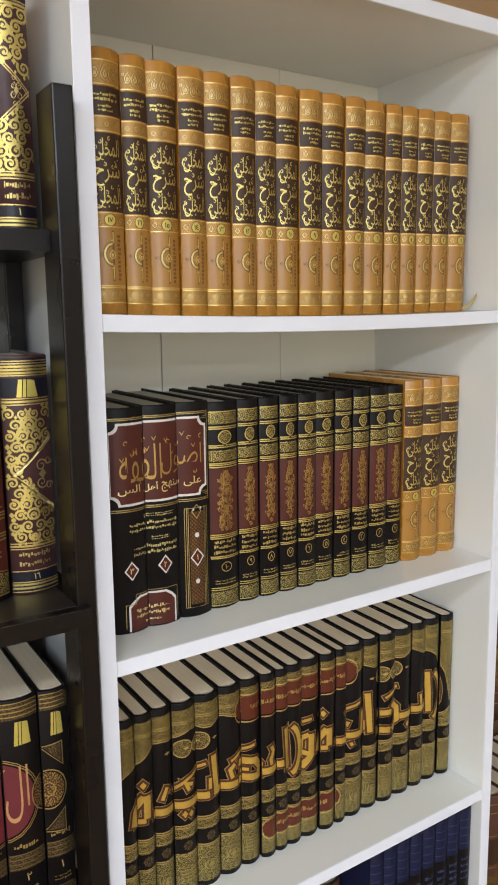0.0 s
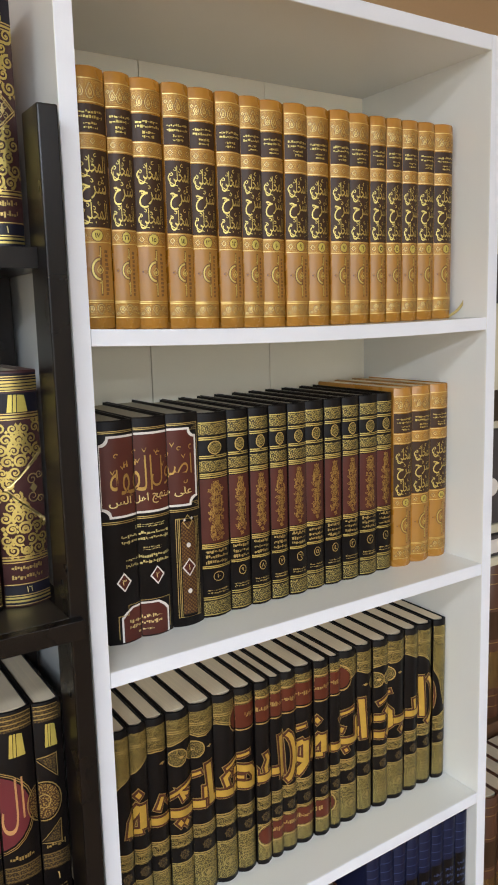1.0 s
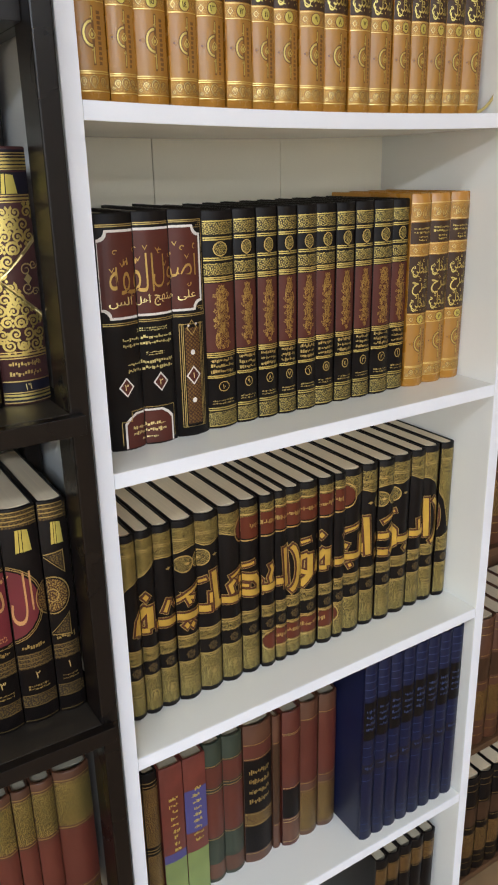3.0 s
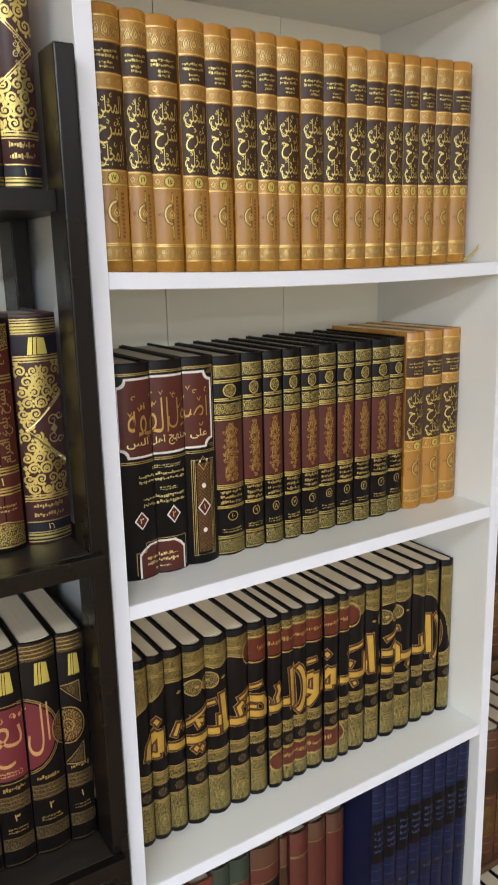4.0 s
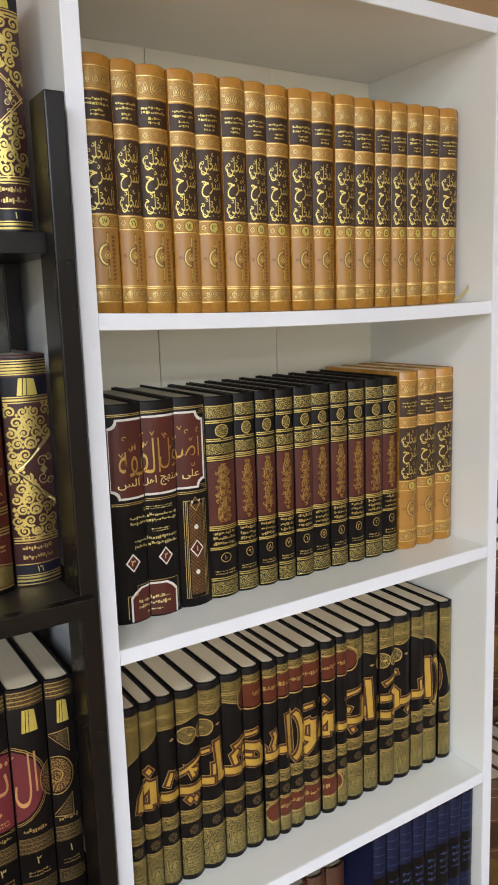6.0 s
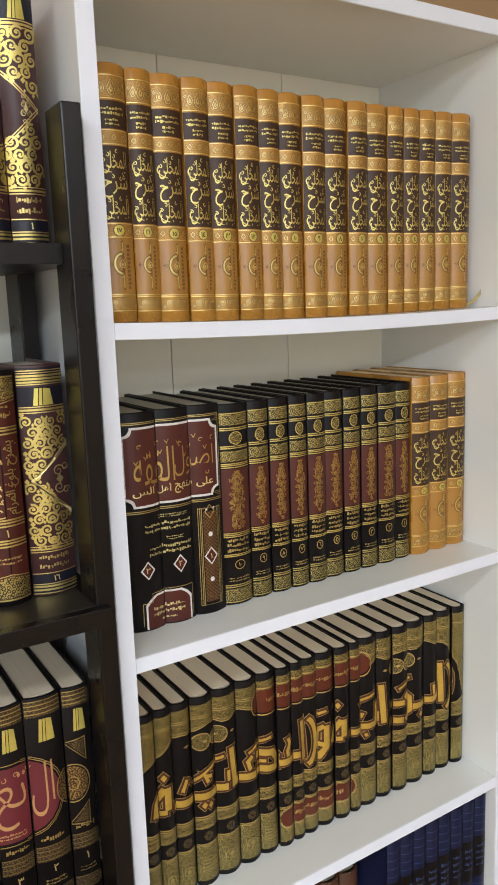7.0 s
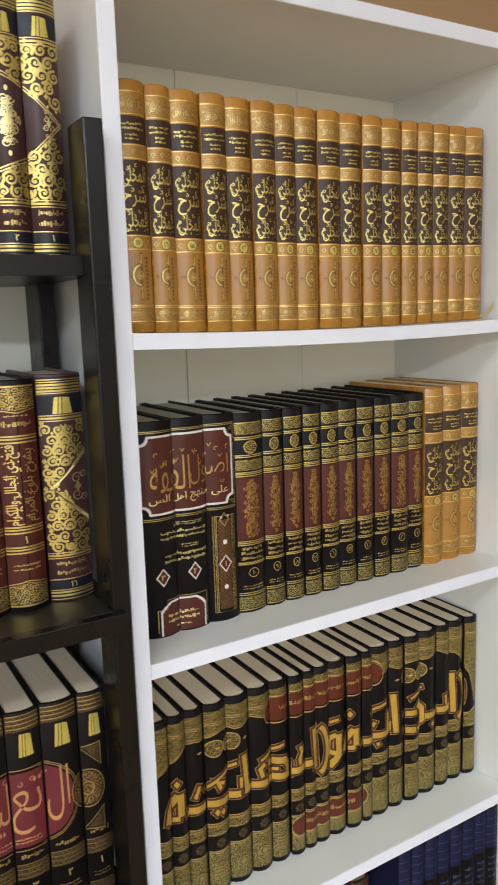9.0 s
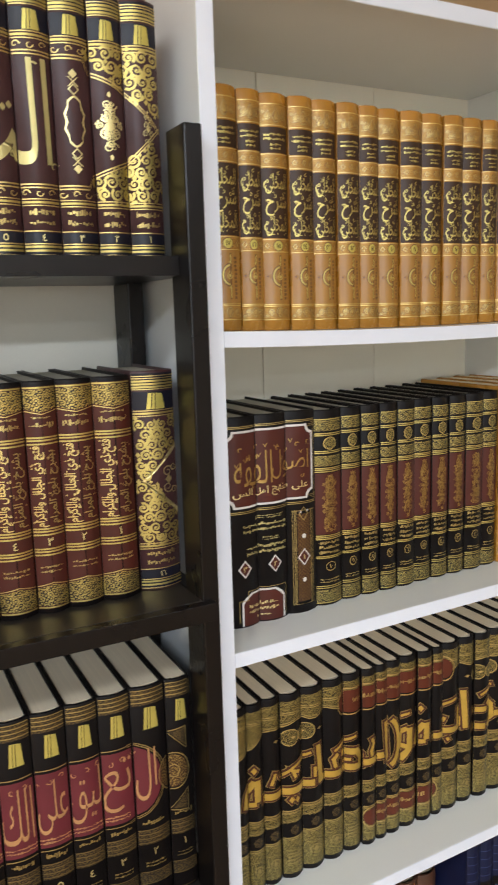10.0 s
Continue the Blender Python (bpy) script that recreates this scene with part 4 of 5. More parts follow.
def blade(x, low, high, bulge):
    """A tall letter: an upright bar with a crescent bowed out to its right, or a wedge with no bow."""
    if not bulge:
        return [([(x, low), (x - 0.002, (low + high) / 2), (x - 0.004, high)], 0.0075, 0), ([(x - 0.009, low + 0.002), (x - 0.009, low + 0.022)], 0.0040, 0)]
    bow = [(x + 0.003 + bulge * math.sin(radians(a)), (low + high) / 2 - (high - low) / 2 * math.cos(radians(a)) - 0.004) for a in range(8, 173, 20)]
    return [([(x, low + 0.006), (x - 0.001, (low + high) / 2), (x - 0.003, high - 0.002)], 0.0070, 0), (bow, 0.0062, 0)]


def knot(x, top):
    """The round final letter, as a leaning wedge with a slit."""
    return [([(x + 0.006, BASE), (x + 0.006, BASE + top)], 0.0082, 0), ([(x + 0.003, BASE + top), (x - 0.008, BASE + top - 0.016), (x - 0.011, BASE - 0.004)], 0.0072, 0),
            ([(x - 0.011, BASE - 0.002), (x + 0.006, BASE - 0.001)], 0.0060, 0)]


def vowel(x, up, run=0.030, rise=0.011):
    """A thin slanting sign above the letters."""
    return [([(x, BASE + up), (x + run * 0.4, BASE + up + rise * 0.55), (x + run, BASE + up + rise)], 0.0034, 0)]


FIRST = blade(0.490, 0.100, 0.171, 0.017) + blade(0.380, 0.112, 0.171, 0) + knot(0.302, 0.026) + vowel(0.402, 0.034) + vowel(0.334, 0.034, 0.030) + vowel(0.267, 0.041, 0.017, 0.006) + [
    ([(0.484, BASE + 0.002), (0.470, BASE), (0.432, BASE)], 0.0085, 0), ([(0.473, BASE + 0.003), (0.471, BASE + 0.024)], 0.0040, 0),
    ([(0.392, BASE + 0.014), (0.416, BASE + 0.014)], 0.0075, 0), ([(0.392, BASE - 0.010), (0.414, BASE - 0.012)], 0.0085, 0),
    ([(0.416, BASE + 0.026), (0.427, BASE + 0.014), (0.428, BASE - 0.004), (0.417, BASE - 0.014)], 0.0085, 0),
    ([(0.367, BASE + 0.030), (0.366, BASE), (0.318, BASE - 0.001)], 0.0080, 0), ([(0.352, BASE - 0.011), (0.344, BASE - 0.015)], 0.0050, 0), ([(0.340, BASE + 0.010), (0.345, BASE + 0.022)], 0.0040, 0)]
JOIN = [([(0.281, BASE + 0.026), (0.281, BASE - 0.004), (0.268, BASE - 0.020)], 0.0082, 0), ([(0.279, BASE + 0.026), (0.268, BASE + 0.020), (0.267, BASE + 0.002), (0.279, BASE - 0.002)], 0.0062, 0)]
SECOND = blade(0.244, 0.104, 0.171, 0.015) + blade(0.141, 0.122, 0.170, 0) + knot(0.046, 0.030) + vowel(0.158, 0.030, 0.040, 0.012) + vowel(0.082, 0.018, 0.048, 0.024) + [
    ([(0.238, BASE + 0.002), (0.206, BASE - 0.001)], 0.0085, 0), ([(0.219, BASE + 0.004), (0.217, BASE + 0.014), (0.221, BASE + 0.024), (0.217, BASE + 0.034)], 0.0046, 0),
    ([(0.172, BASE + 0.024), (0.196, BASE + 0.020), (0.203, BASE + 0.010), (0.202, BASE - 0.002), (0.172, BASE + 0.002)], 0.0085, 0), ([(0.172, BASE + 0.012), (0.190, BASE + 0.010)], 0.0040, 0),
    ([(0.172, BASE), (0.136, BASE + 0.001)], 0.0085, 0), ([(0.164, BASE + 0.006), (0.160, BASE + 0.020), (0.168, BASE + 0.028)], 0.0050, 0),
    ([(0.132, BASE), (0.060, BASE)], 0.0085, 0), ([(0.112, BASE + 0.022), (0.100, BASE + 0.026), (0.105, BASE + 0.014)], 0.0045, 0), ([(0.070, BASE + 0.012), (0.078, BASE + 0.032)], 0.0042, 0)]
DOTS = [(0.300, 0.046), (0.048, 0.042), (0.098, -0.012), (0.106, -0.013), (0.446, -0.014)]
for mat, grow, off, name in (("gold_dim", 0.0066, 0.0009, "title_edge"), ("rust", 0.0050, 0.0013, "title_outline"), ("gold_deep", 0.0, 0.0017, "title")):
    ink = Ink()
    for pts, width, closed in FIRST + JOIN + SECOND:
        ink.lift += 0.000005
        stroke(ink, pts, width + grow, closed)
    for u, v in DOTS:
        ink.lift += 0.000005
        ink.diamond(u, BASE + v, 0.0036 + grow * 0.7, 0.0046 + grow * 0.7)
    spread(saga, name, ink, mat, off)

# ---- fourth shelf ----
def plain_book(x0, x1, y, z, h, d, cover, pages, label, group, seed, labels=(), fil=(), lines=(), bars=(), line_mat="gold_dim", rise=0.19):
    b = Book("book", x0, x1, y, z, h, d, cover, pages, label, group, rise=rise)
    rng = random.Random(seed)
    for t0, t1, mat in labels:
        b.band("label", t0, t1, mat)
    for t0, t1, mat in fil:
        b.band("ornament_band", t0, t1, mat, 0.0003)
    if lines:
        b.lines(lines, line_mat)
    for t0, t1, rows, mat in bars:
        ink = Ink()
        ink.bars(-b.w * 0.36, b.w * 0.36, b.v(t1), b.v(t0), rows, rng, 0.4)
        b.stamp("lettering", ink, mat, 0.0005)
    return b


Z4 = SHELF[3]
for i, (a, c) in enumerate(((0.006, 0.030), (0.030, 0.052))):
    plain_book(a, c, 0.070, Z4, 0.242, 0.16, "black", "pages_shaded", "dark brown hardback with worn gilt spine", "mixed books", 100 + i,
               fil=((0.10, 0.50, "fil_brown"), (0.56, 0.95, "fil_brown")), lines=(0.06, 0.085, 0.52, 0.54))
for i, (a, c) in enumerate(((0.052, 0.086), (0.086, 0.120))):
    b = plain_book(a, c, 0.068, Z4, 0.240, 0.16, "vermilion", "pages_shaded", "bright red paper-covered volume with violet and lime patches", "red volumes", 110 + i,
                   labels=((0.66, 1.0, "lime"), (0.22, 0.52, "violet") if i else (0.60, 0.66, "violet")), rise=0.06)
    ink = Ink()
    rng = random.Random(i)
    for k in range(9):
        ink.bars(-b.w * rng.uniform(0.02, 0.2), b.w * rng.uniform(0.15, 0.3), b.v(0.24 + 0.045 * k), b.v(0.205 + 0.045 * k), 1, rng, 0.2)
    b.stamp("lettering", ink, "gold_sign", 0.0005)
for i, (a, c) in enumerate(((0.120, 0.149), (0.149, 0.181))):
    plain_book(a, c, 0.071, Z4, 0.243, 0.16, "green", "pages_shaded", "red and green cloth hardback, faded", "red and green pair", 120 + i,
               labels=((0.16, 0.30, "brick"), (0.34, 0.66, "brick"), (0.86, 0.97, "brown")), lines=(0.15, 0.31, 0.33, 0.67))
plain_book(0.182, 0.229, 0.069, Z4, 0.244, 0.165, "brown", "pages_shaded", "thick brown hardback with a black title label", "mixed books", 130,
           labels=((0.14, 0.22, "brick"), (0.24, 0.62, "black"), (0.72, 0.92, "black")), fil=((0.62, 0.72, "fil_brown"),),
           lines=(0.13, 0.23, 0.63, 0.71, 0.93), bars=((0.30, 0.58, 4, "gold_dim"),))
plain_book(0.230, 0.243, 0.073, Z4, 0.240, 0.16, "brown", "pages_shaded", "thin brown hardback with a dark spine", "mixed books", 131, labels=((0.2, 0.8, "umber"),), lines=(0.19, 0.81))
plain_book(0.244, 0.276, 0.066, Z4, 0.243, 0.165, "brick", "pages_shaded", "brick red hardback with a black lower label", "mixed books", 132,
           labels=((0.56, 0.78, "black"), (0.82, 0.96, "brown")), lines=(0.15, 0.16, 0.55, 0.79, 0.81, 0.965), line_mat="pale_gold")
for i, (a, c) in enumerate(((0.277, 0.309), (0.310, 0.343))):
    plain_book(a, c, 0.068, Z4, 0.244, 0.165, "brown", "pages_shaded", "reddish brown hardback with gilt lower bands", "reddish brown pair", 140 + i,
               labels=((0.13, 0.58, "brick"),), fil=((0.66, 0.95, "fil_brown"),), lines=(0.12, 0.59, 0.65, 0.96))
navy_w = (0.5395 - 0.347) / 8
for i in range(8):
    x = 0.347 + navy_w * i
    plain_book(x, x + navy_w, 0.013, Z4, 0.313, 0.205, "navy", "pages_shaded", "large navy blue hardback with a black label, on the white shelf", "navy set", 150 + i,
               labels=((0.20, 0.41, "black"), (0.55, 0.60, "navy_band")), lines=(0.05, 0.09, 0.13, 0.17, 0.45, 0.50, 0.64, 0.90, 0.94), line_mat="navy_line", bars=((0.56, 0.59, 1, "navy_line"), (0.24, 0.37, 4, "navy_line")))
for i in range(5):
    x = 0.40 + 0.0262 * i
    plain_book(x, x + 0.0262, 0.03, SHELF[4], 0.262, 0.19, "black", "pages_shaded", "black hardback on the lowest shelf", "lowest shelf set", 170 + i,
               fil=((0.08, 0.2, "fil_brown"), (0.8, 0.93, "fil_brown")), lines=(0.07, 0.21, 0.79, 0.94))


# ---- black shelving unit: its books ----
def pillar(ink, u, v, w, h):
    """The small gilt sign of standing books."""
    ink.poly([(u - w * 0.42, v), (u - w * 0.22, v), (u - w * 0.16, v + h), (u - w * 0.32, v + h)])
    ink.poly([(u - w * 0.18, v), (u - w * 0.04, v), (u, v + h), (u - w * 0.12, v + h)])
    ink.poly([(u, v), (u + w * 0.46, v), (u + w * 0.34, v + h * 0.94), (u + w * 0.04, v + h)])


def plum_base(x0, x1, y, z, h, vol, label, group, d=0.160, pages="pages"):
    b = Book("book", x0, x1, y, z, h, d, "plum", pages, label, group)
    rng = random.Random(200 + vol)
    b.band("head_band", 0.012, 0.085, "navy_band")
    b.band("sign_band", 0.092, 0.172, "navy_band")
    b.band("number_band", 0.905, 0.945, "navy_band")
    b.band("tail_band", 0.952, 0.990, "navy_band")
    b.lines((0.024, 0.034, 0.082, 0.176, 0.200, 0.780, 0.804, 0.900, 0.948, 0.990), "gold", 0.0009)
    b.lines((0.046, 0.059, 0.072, 0.188, 0.792, 0.959, 0.974), "gold_olive", 0.0019)
    ink = Ink()
    pillar(ink, 0, b.v(0.170), b.w * 0.5, h * 0.072)
    b.stamp("gilt_sign", ink, "gold_sign", 0.0005)
    ink = Ink()
    ink.bars(-b.w * 0.34, b.w * 0.34, b.v(0.895), b.v(0.815), 2, rng, 0.35)
    b.stamp("lettering", ink, "gold_dim", 0.0005)
    ink = Ink()
    ink.text(number(vol), -0.006, 0.006, b.v(0.925) - 0.0028, b.v(0.925) + 0.0028, 0.01, keep=True)
    b.stamp("volume_number", ink, "pale_gold", 0.0005)
    return b


A = [-0.0475, -0.082, -0.113, -0.147, -0.181, -0.214, -0.247, -0.280, -0.313, -0.346]
HA = 0.227
za = lambda t: HA * (1 - t)
plums = [plum_base(A[i + 1], A[i], 0.025, LSHELF[0], HA, i + 1, "plum hardback with gilt scrollwork spine, on the black shelf", "plum set", 0.117 if i == 0 else 0.160) for i in range(9)]
field = Ink()   # scrollwork with a pointed plum field cut out of its middle
field.poly([(-0.050, za(0.20)), (-0.113, za(0.20)), (-0.117, za(0.265)), (-0.082, za(0.335)), (-0.050, za(0.475))])
field.poly([(-0.050, za(0.775)), (-0.113, za(0.775)), (-0.117, za(0.70)), (-0.082, za(0.62)), (-0.050, za(0.505))])
field.poly([(-0.280, za(0.20)), (-0.346, za(0.20)), (-0.346, za(0.475)), (-0.313, za(0.335)), (-0.280, za(0.265))])
field.poly([(-0.280, za(0.775)), (-0.346, za(0.775)), (-0.346, za(0.505)), (-0.313, za(0.62)), (-0.280, za(0.70))])
for f in field.f:
    poly = [field.v[i] for i in f]
    ink = Ink()
    scrolls(ink, poly, 0.0060, sum(p[0] for p in poly) / len(poly))
    spread(plums, "scrollwork", ink, "gold_olive", 0.0004)
ink = Ink()
for s in (0, 1):
    tt = lambda t: za(t if s == 0 else 0.98 - t)
    a = [(-0.346, tt(0.47)), (-0.313, tt(0.345)), (-0.280, tt(0.285)), (-0.270, tt(0.24)), (-0.120, tt(0.24)), (-0.115, tt(0.285)), (-0.082, tt(0.345)), (-0.050, tt(0.485))]
    for d in (0.0, 0.0028):
        ink.strip([(p, q - (d if s == 0 else -d)) for p, q in a], [(p, q - (d if s == 0 else -d) - (0.0012 if s == 0 else -0.0012)) for p, q in a])
    for k in range(14):
        ink.curl(-0.122 - 0.011 * k, tt(0.222), 0.0035, 0.9, 0.0012, 0, 1 if k % 2 else -1)
spread(plums, "gilt_border", ink, "gold", 0.0005)
ink = Ink()
for u, k in ((-0.098, 1.0), (-0.062, 0.55)):
    for s in (-1, 1):
        for q in (-1, 1):
            ink.curl(u + s * 0.0045 * k, za(0.49) + q * 0.007 * k, 0.005 * k, 1.3, 0.0014 * k, math.pi / 2, s * q)
            ink.curl(u + s * 0.003 * k, za(0.49) + q * 0.018 * k, 0.004 * k, 1.2, 0.0012 * k, 0, -s * q)
    ink.diamond(u, za(0.49), 0.004 * k, 0.006 * k)
    for q in (-1, 1):
        ink.round(u, za(0.49) + q * 0.027 * k, 0.0016 * k, 0.0024 * k)
u = -0.130
loop = [(u + 0.010 * math.cos(i * math.pi / 10) * (1.0 if i % 2 else 0.8), za(0.485) + 0.022 * math.sin(i * math.pi / 10)) for i in range(20)]
ink.outline(loop, 0.0015)
for q in (-1, 1):
    ink.diamond(u, za(0.485) + q * 0.027, 0.005, 0.005, 0.001)
    ink.diamond(u, za(0.485) + q * 0.040, 0.004, 0.004)
for q in (-1, 1):
    for s in (-1, 1):
        x, z = u + s * 0.0042, za(0.485) + q * 0.0335
        ink.poly([(x - 0.0007, z - 0.004), (x + 0.0007, z - 0.004), (x - s * 0.0084 + 0.0007, z + 0.004), (x - s * 0.0084 - 0.0007, z + 0.004)])
        ink.lift += 0.00002
scrolls(ink, [(-0.098, za(0.36)), (-0.086, za(0.49)), (-0.098, za(0.62)), (-0.110, za(0.49))], 0.0031, -0.098)
spread(plums, "gilt_ornament", ink, "pale_gold", 0.0005)
ink = Ink()
ink.text("الت", -0.232, -0.152, za(0.66), za(0.27), 0.004)
for u, t in ((-0.165, 0.30), (-0.185, 0.62), (-0.150, 0.66), (-0.200, 0.36)):
    ink.curl(u, za(t), 0.0045, 0.7, 0.0018, 0.5, 1)
for k in range(3):
    ink.diamond(-0.186 - 0.006 * k, za(0.44 + 0.012 * (k % 2)), 0.003, 0.0035)
spread(plums, "large_title", ink, "white_gold", 0.0006, "pale gold calligraphy over several volumes")

for b in plums:   # the row stands close to the end post
    b.ob.location.x += 0.0038

# second level: one plum volume, then maroon volumes
b = plum_base(-0.0865, -0.0420, 0.026, LSHELF[1], 0.222, 16, "plum hardback with gilt scrollwork spine, beside maroon volumes", "plum set", 0.117, "pages_shaded")
ink = Ink()
hw = b.w / 2
ink.poly([(-hw, b.v(0.205)), (hw, b.v(0.205)), (hw, b.v(0.33)), (0.0, b.v(0.455)), (-hw * 0.55, b.v(0.49)), (-hw, b.v(0.49))])
ink.poly([(-hw, b.v(0.775)), (hw, b.v(0.775)), (hw, b.v(0.66)), (0.0, b.v(0.53)), (-hw * 0.55, b.v(0.495)), (-hw, b.v(0.495))])
field = ink
for f in field.f:
    ink = Ink()
    scrolls(ink, [field.v[i] for i in f], 0.0058, 0.0)
    b.stamp("scrollwork", ink, "gold_olive", 0.0004)
ink = Ink()
for s in (1, -1):
    for d in (0.0, 0.003):
        ink.strip([(-hw * 0.75, b.v(0.492)), (hw, b.v(0.492) + s * 0.037)], [(-hw * 0.75 + d, b.v(0.492) + 0.0001), (hw, b.v(0.492) + s * (0.0345 - d))])
for s in (-1, 1):
    ink.curl(hw * 0.45, b.v(0.492) + s * 0.008, 0.006, 1.4, 0.0016, 0, s)
    ink.curl(hw * 0.8, b.v(0.492) + s * 0.012, 0.004, 1.3, 0.0013, 0, -s)
ink.diamond(hw * 0.5, b.v(0.492), 0.004, 0.005)
b.stamp("gilt_ornament", ink, "pale_gold", 0.0005)


def maroon_book(x0, x1, vol):
    b = Book("book", x0, x1, 0.020, LSHELF[1], 0.2195, 0.160, "black", "pages_shaded", "maroon hardback with turned gilt lettering, on the black shelf", "maroon set")
    w, v, rng = b.w, b.v, random.Random(300 + vol)
    b.band("maroon_back", 0.022, 0.978, "burgundy", 0.0001)
    for t0, t1, s in ((0.035, 0.115, 1), (0.885, 0.965, -1)):
        ink = Ink()
        n = 12
        base, wave = (t0, t1) if s == 1 else (t1, t0)
        ink.strip([(-w / 2 + w * i / n, v(base)) for i in range(n + 1)], [(-w / 2 + w * i / n, v(wave) - s * 0.0035 * (1 - abs(2 * i / n - 1))) for i in range(n + 1)])
        b.stamp("ornament_band", ink, "fil_black_gold", 0.0003)
        ink = Ink()
        line = [(-w / 2 + w * i / n, v(wave) - s * (0.0012 + 0.0035 * (1 - abs(2 * i / n - 1)))) for i in range(n + 1)]
        ink.strip(line, [(p, q - s * 0.0009) for p, q in line])
        b.stamp("gilt_ruling", ink, "gold", 0.0005)
    b.lines((0.028, 0.235, 0.247, 0.262, 0.624, 0.636, 0.650, 0.712, 0.724, 0.738, 0.972), "gold_olive", 0.0015)
    ink = Ink()
    ink.bars(-w * 0.32, w * 0.32, v(0.160), v(0.145), 1, rng, 0.2)
    ink.bars(-w * 0.38, w * 0.38, v(0.205), v(0.170), 1, rng, 0.2)
    ink.bars(-w * 0.36, w * 0.36, v(0.825), v(0.785), 2, rng, 0.4)
    b.stamp("lettering", ink, "gold_dim", 0.0005)
    ink = Ink()
    ink.text("فتح ذي الجلال والإكرام", -w * 0.42, 0.0, v(0.615), v(0.270), 0.016, turned=True)
    for k in range(20):
        ink.diamond(w * rng.uniform(-0.44, 0.0), v(rng.uniform(0.275, 0.61)), 0.0009, 0.0011)
    b.stamp("title", ink, "gold", 0.0005)
    ink = Ink()
    ink.text("بشرح بلوغ المرام", w * 0.04, w * 0.42, v(0.605), v(0.290), 0.012, turned=True)
    for k in range(14):
        ink.diamond(w * rng.uniform(0.05, 0.44), v(rng.uniform(0.29, 0.60)), 0.0008, 0.0010)
    b.stamp("subtitle", ink, "gold_dim", 0.0005)
    ink = Ink()
    ink.text(number(vol), -0.006, 0.006, v(0.681) - 0.0035, v(0.681) + 0.0035, 0.012, keep=True)
    b.stamp("volume_number", ink, "pale_gold", 0.0005)


B = [-0.0895, -0.127, -0.161, -0.191, -0.225, -0.258, -0.291, -0.324, -0.357]
for i in range(8):
    maroon_book(B[i + 1], B[i], i + 1)

# third level: crimson-labelled volumes
C = [-0.0457, -0.0745, -0.1115, -0.145, -0.177, -0.210, -0.243, -0.276, -0.309, -0.342]
HC = 0.241
zc = lambda t: HC * (1 - t)
crims = [Book("book", C[i + 1], C[i], 0.012, LSHELF[2], HC, 0.165, "black", "pages", "black hardback with crimson title panel, on the black shelf", "crimson panel set", reach=0.95, rise=0.13) for i in range(9)]
panel = [(-0.345, zc(0.582)), (-0.345, zc(0.258))] + [(-0.118 + 0.036 * math.sin(radians(a)), zc(0.420) + 0.039 * math.cos(radians(a))) for a in range(0, 181, 15)]
ink = Ink()
ink.poly(panel)
spread(crims, "crimson_panel", ink, "red", 0.00025)
ink = Ink()
for k in (1.05, 1.10):
    arc = [(-0.118 + 0.036 * k * math.sin(radians(a)), zc(0.420) + 0.039 * k * math.cos(radians(a))) for a in range(0, 181, 15)]
    arc2 = [(-0.118 + 0.036 * (k + 0.022) * math.sin(radians(a)), zc(0.420) + 0.039 * (k + 0.022) * math.cos(radians(a))) for a in range(0, 181, 15)]
    ink.strip(arc, arc2)
ink.rect(-0.345, -0.118, zc(0.246), zc(0.242))
ink.rect(-0.345, -0.118, zc(0.598), zc(0.594))
ink.rect(-0.345, -0.05, zc(0.016), zc(0.012))
for t in (0.034, 0.052, 0.070):
    ink.rect(-0.345, -0.05, zc(t), zc(t) + 0.0011)
for q in (-1, 1):
    tri = [(-0.054, zc(0.420) + q * 0.022), (-0.054, zc(0.420) + q * 0.048), (-0.076, zc(0.420) + q * 0.045)]
    ink.outline(tri, 0.0015)
spread(crims, "gilt_ruling", ink, "gold_dim", 0.0005)
# lower rulings: the dimmer light down here is put into the foil colour
ink = Ink()
for t in (0.660, 0.680, 0.700, 0.720, 0.860, 0.915, 0.985):
    ink.rect(-0.345, -0.05, zc(t), zc(t) + 0.0010)
spread(crims, "gilt_ruling", ink, "gold_shaded", 0.0005)
ink = Ink()
ink.round(-0.069, zc(0.420), 0.015, 0.0185)
spread(crims[:1] + crims[1:2], "roundel", ink, "fil_brown", 0.0006)
ink = Ink()
ink.round(-0.069, zc(0.420), 0.0172, 0.0212, 0.0010, 24)
ink.round(-0.069, zc(0.420), 0.0062, 0.0076, 0.0008, 14)
spread(crims[:1] + crims[1:2], "rosette_rim", ink, "gold_dim", 0.0009, under="roundel")
ink = Ink()
for q in (-1, 1):
    ink.poly([(-0.0555, zc(0.420) + q * 0.0255), (-0.0555, zc(0.420) + q * 0.0455), (-0.0715, zc(0.420) + q * 0.0435)])
spread(crims[:1], "corner_ornament", ink, "fil_fine", 0.0004)
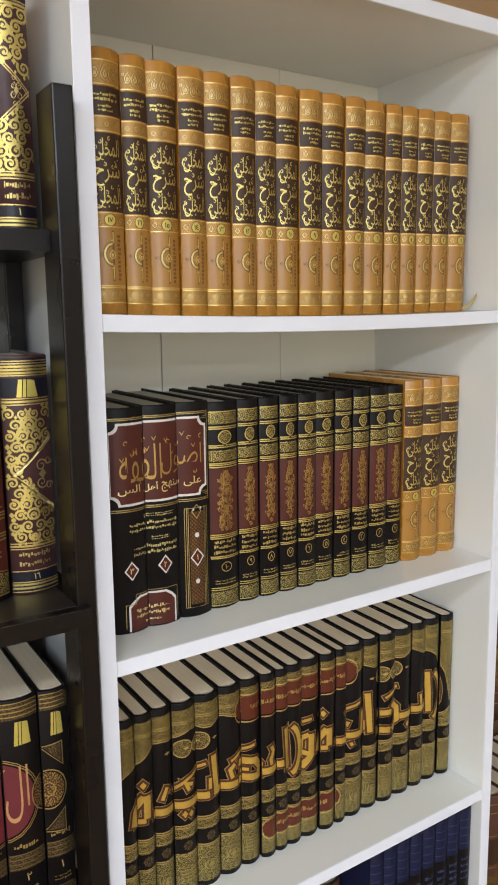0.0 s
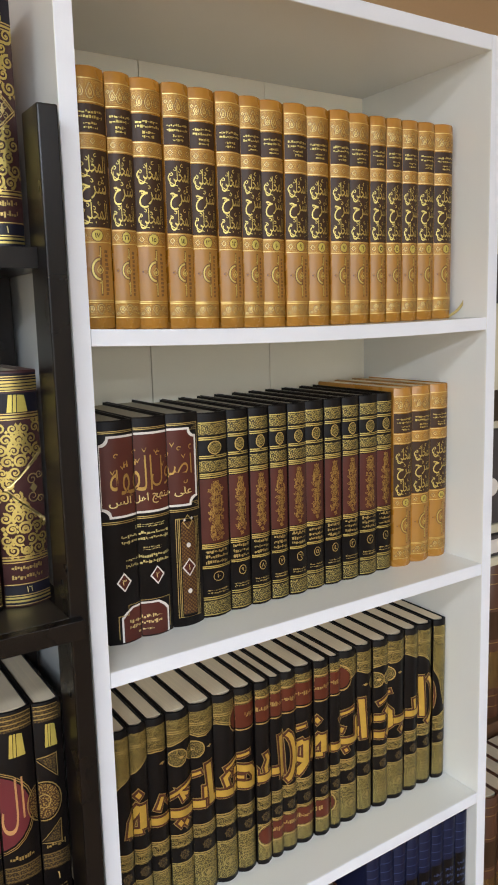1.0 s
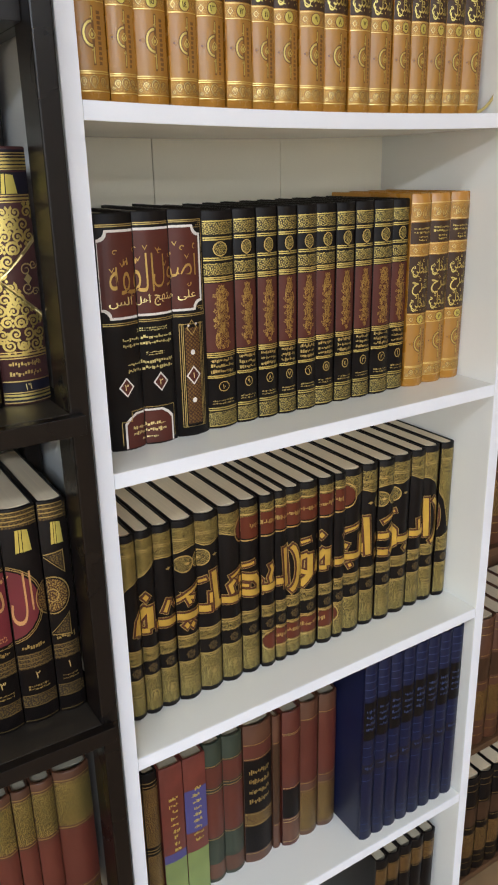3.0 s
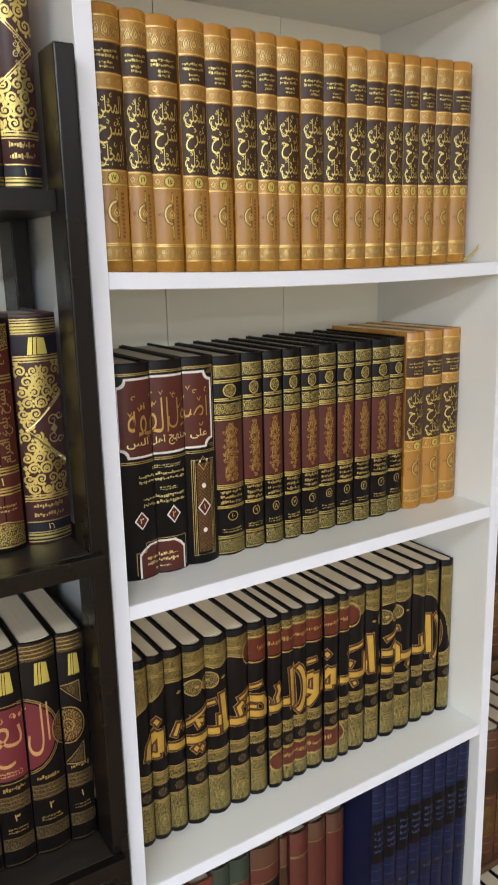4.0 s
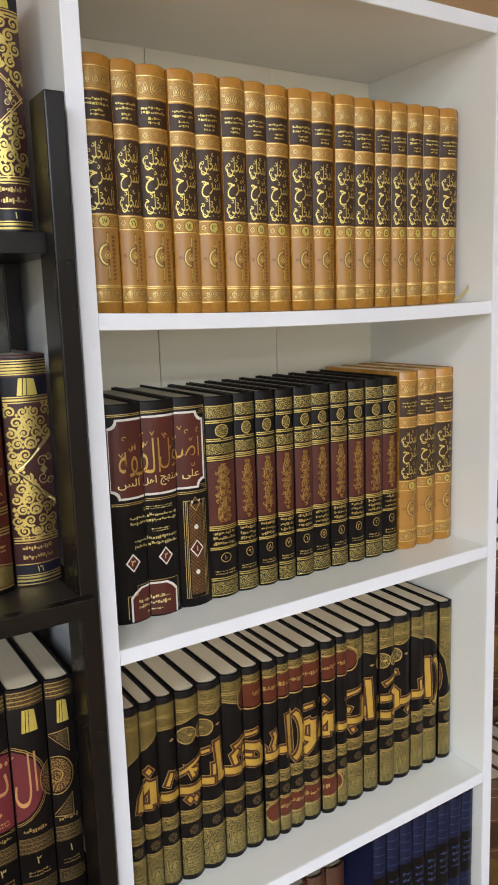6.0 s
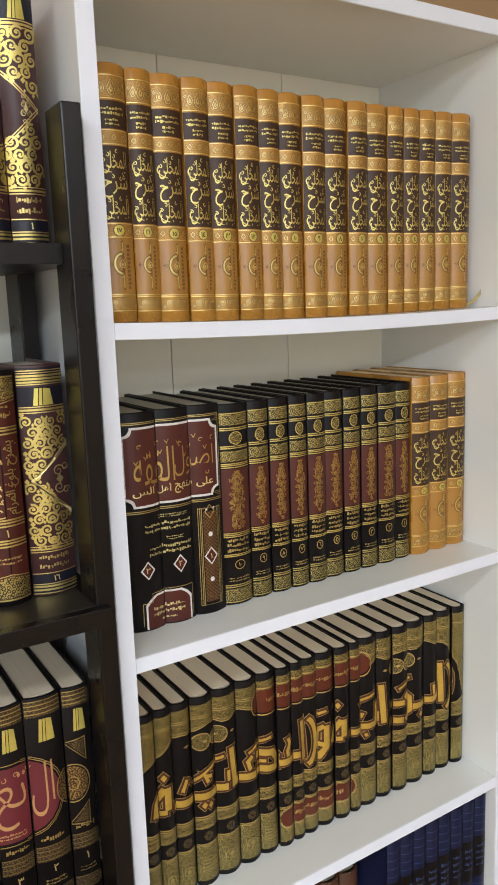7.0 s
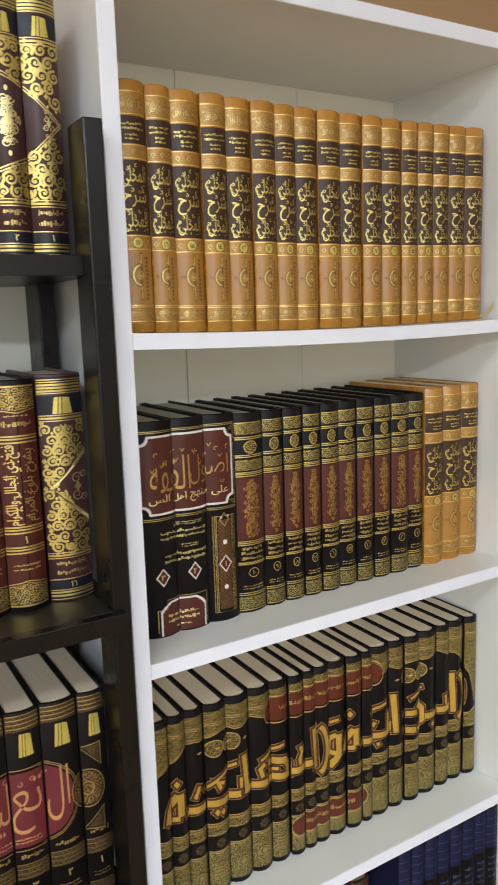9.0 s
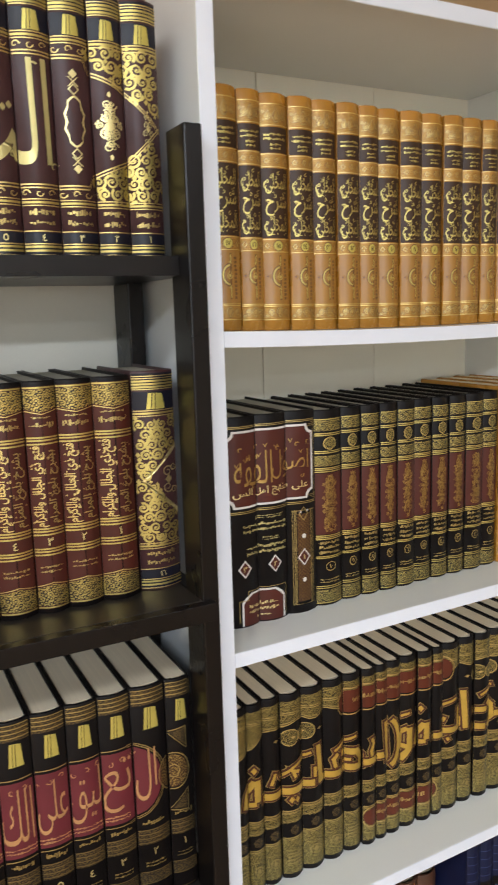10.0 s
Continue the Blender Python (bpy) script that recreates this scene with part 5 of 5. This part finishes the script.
for i, b in enumerate(crims):
    rng = random.Random(400 + i)
    b.band("head_band", 0.018, 0.082, "fil_fine")
    b.band("lower_ornament", 0.655, 0.726, "fil_fine")
    b.band("tail_band", 0.863, 0.912, "fil_fine")
    ink = Ink()
    pillar(ink, 0.001, b.v(0.190), b.w * 0.5, 0.0235)
    b.stamp("gilt_sign", ink, "gold_sign", 0.0006)
    ink = Ink()
    ink.bars(-b.w * 0.34, b.w * 0.34, b.v(0.645), b.v(0.608), 1, rng, 0.3)
    ink.bars(-b.w * 0.3, b.w * 0.3, b.v(0.838), b.v(0.808), 2, rng, 0.3)
    b.stamp("lettering", ink, "gold_dim", 0.0005)
    ink = Ink()
    ink.text(number(i + 1), -0.006, 0.006, b.v(0.762) - 0.0038, b.v(0.762) + 0.0038, 0.012, keep=True)
    b.stamp("volume_number", ink, "pale_gold", 0.0005)
ink = Ink()
ink.text("ال", -0.110, -0.088, zc(0.515), zc(0.275), -0.004)
ink.text("تع", -0.145, -0.114, zc(0.525), zc(0.285), -0.008)
ink.text("ليق", -0.178, -0.146, zc(0.525), zc(0.285), -0.008)
ink.text("على", -0.209, -0.180, zc(0.525), zc(0.285), -0.008)
ink.text("الك", -0.243, -0.213, zc(0.525), zc(0.285), -0.008)
for k in range(11):
    ink.curl(-0.112 - 0.012 * k, zc(0.282 + 0.012 * (k % 3)), 0.0032, 0.8, 0.0011, 0.5 * k, 1 if k % 2 else -1)
spread(crims, "title", ink, "gold_orange", 0.0006)
ink = Ink()
rng = random.Random(77)
ink.bars(-0.30, -0.118, zc(0.570), zc(0.540), 2, rng, 0.3)
spread(crims, "lettering", ink, "gold_orange", 0.0006)

# fourth level
D = [-0.0475, -0.090, -0.115, -0.136, -0.160, -0.184, -0.208, -0.232]
for i in range(7):
    plain_book(D[i + 1], D[i], 0.020, LSHELF[3], 0.264, 0.16, "brown", "pages_shaded", "brown and red hardback with gilt bands, on a lower black shelf", "brown lower set", 500 + i,
               labels=((0.30, 0.62, "brick"),), fil=((0.05, 0.28, "fil_set"), (0.66, 0.96, "fil_brown")), lines=(0.04, 0.29, 0.63))

# ---- beyond the white bookcase: a dark oak bookcase ----
oak = thing("oak_bookcase", (0.9, 0.10, 0), "dark oak bookcase standing past the white one", "bookcase")
part("side_panel", box(-0.30, -0.28, 0.0, 0.15, 0, 1.61, 0.001), "oak", oak)
part("side_panel", box(0.28, 0.30, 0.0, 0.15, 0, 1.61, 0.001), "oak", oak)
for z, mat in ((1.595, "cream_box"), (1.138, "cream_box"), (1.084, "cream_box"), (0.80, "oak"), (0.385, "oak"), (0.06, "oak")):
    part("shelf", box(-0.279, 0.279, 0.002, 0.146, z - 0.014, z, 0.001), mat, oak)
part("back_panel", box(-0.279, 0.279, 0.1465, 0.15, 0.04, 1.60, 0), "oak", oak)
bx = thing("storage_box", (0.70, 0.105, 1.138), "slate-grey box with a pale emblem, on the oak bookcase", "box")
part("carton", box(-0.06, 0.06, 0, 0.12, 0.0, 0.150, 0.002), "slate_box", bx)
ebm = bmesh.new()
bmesh.ops.create_circle(ebm, cap_ends=True, segments=24, radius=0.014, matrix=pose(-0.02, -0.001, 0.06, 90))
part("emblem", ebm, "white_ink", bx)
bx = thing("storage_box", (0.70, 0.108, 1.2885), "cream patterned box lying on a slate box", "box")
part("carton", box(-0.06, 0.06, 0, 0.12, 0.0, 0.190, 0.002), "cream_box", bx)
part("printed_band", box(-0.059, 0.059, -0.0012, -0.0002, 0.012, 0.06, 0), "fil_fine", bx)
bx = thing("storage_box", (0.70, 0.108, 1.479), "small dark box on top of a cream one", "box")
part("carton", box(-0.05, 0.05, 0, 0.11, 0.0, 0.072, 0.002), "slate_box", bx)
part("lid", box(-0.052, 0.052, -0.002, 0.112, 0.0725, 0.090, 0.002), "cream_box", bx)
bx = thing("storage_box", (0.69, 0.106, 1.084), "flat dark case with a pale label, between two cream shelves", "box")
part("carton", box(-0.05, 0.05, 0, 0.1, 0.0, 0.034, 0.002), "slate_box", bx)
part("paper_label", box(-0.012, 0.03, -0.0012, -0.0002, 0.006, 0.028, 0), "white_ink", bx)
for row, (z, h, yy) in enumerate(((0.80, 0.265, 0.112), (0.385, 0.27, 0.108), (0.06, 0.245, 0.104))):
    for i in range(10):
        x = 0.622 + 0.0365 * i
        plain_book(x, x + 0.036, yy, z, h, 0.13, "brown" if row != 2 else "black", "pages", "old brown leather hardback with gilt bands", "brown leather row", 600 + row * 20 + i,
                   labels=((0.30, 0.48, "umber"),), fil=((0.56, 0.80, "fil_brown"),), lines=(0.06, 0.12, 0.28, 0.50, 0.85, 0.92))
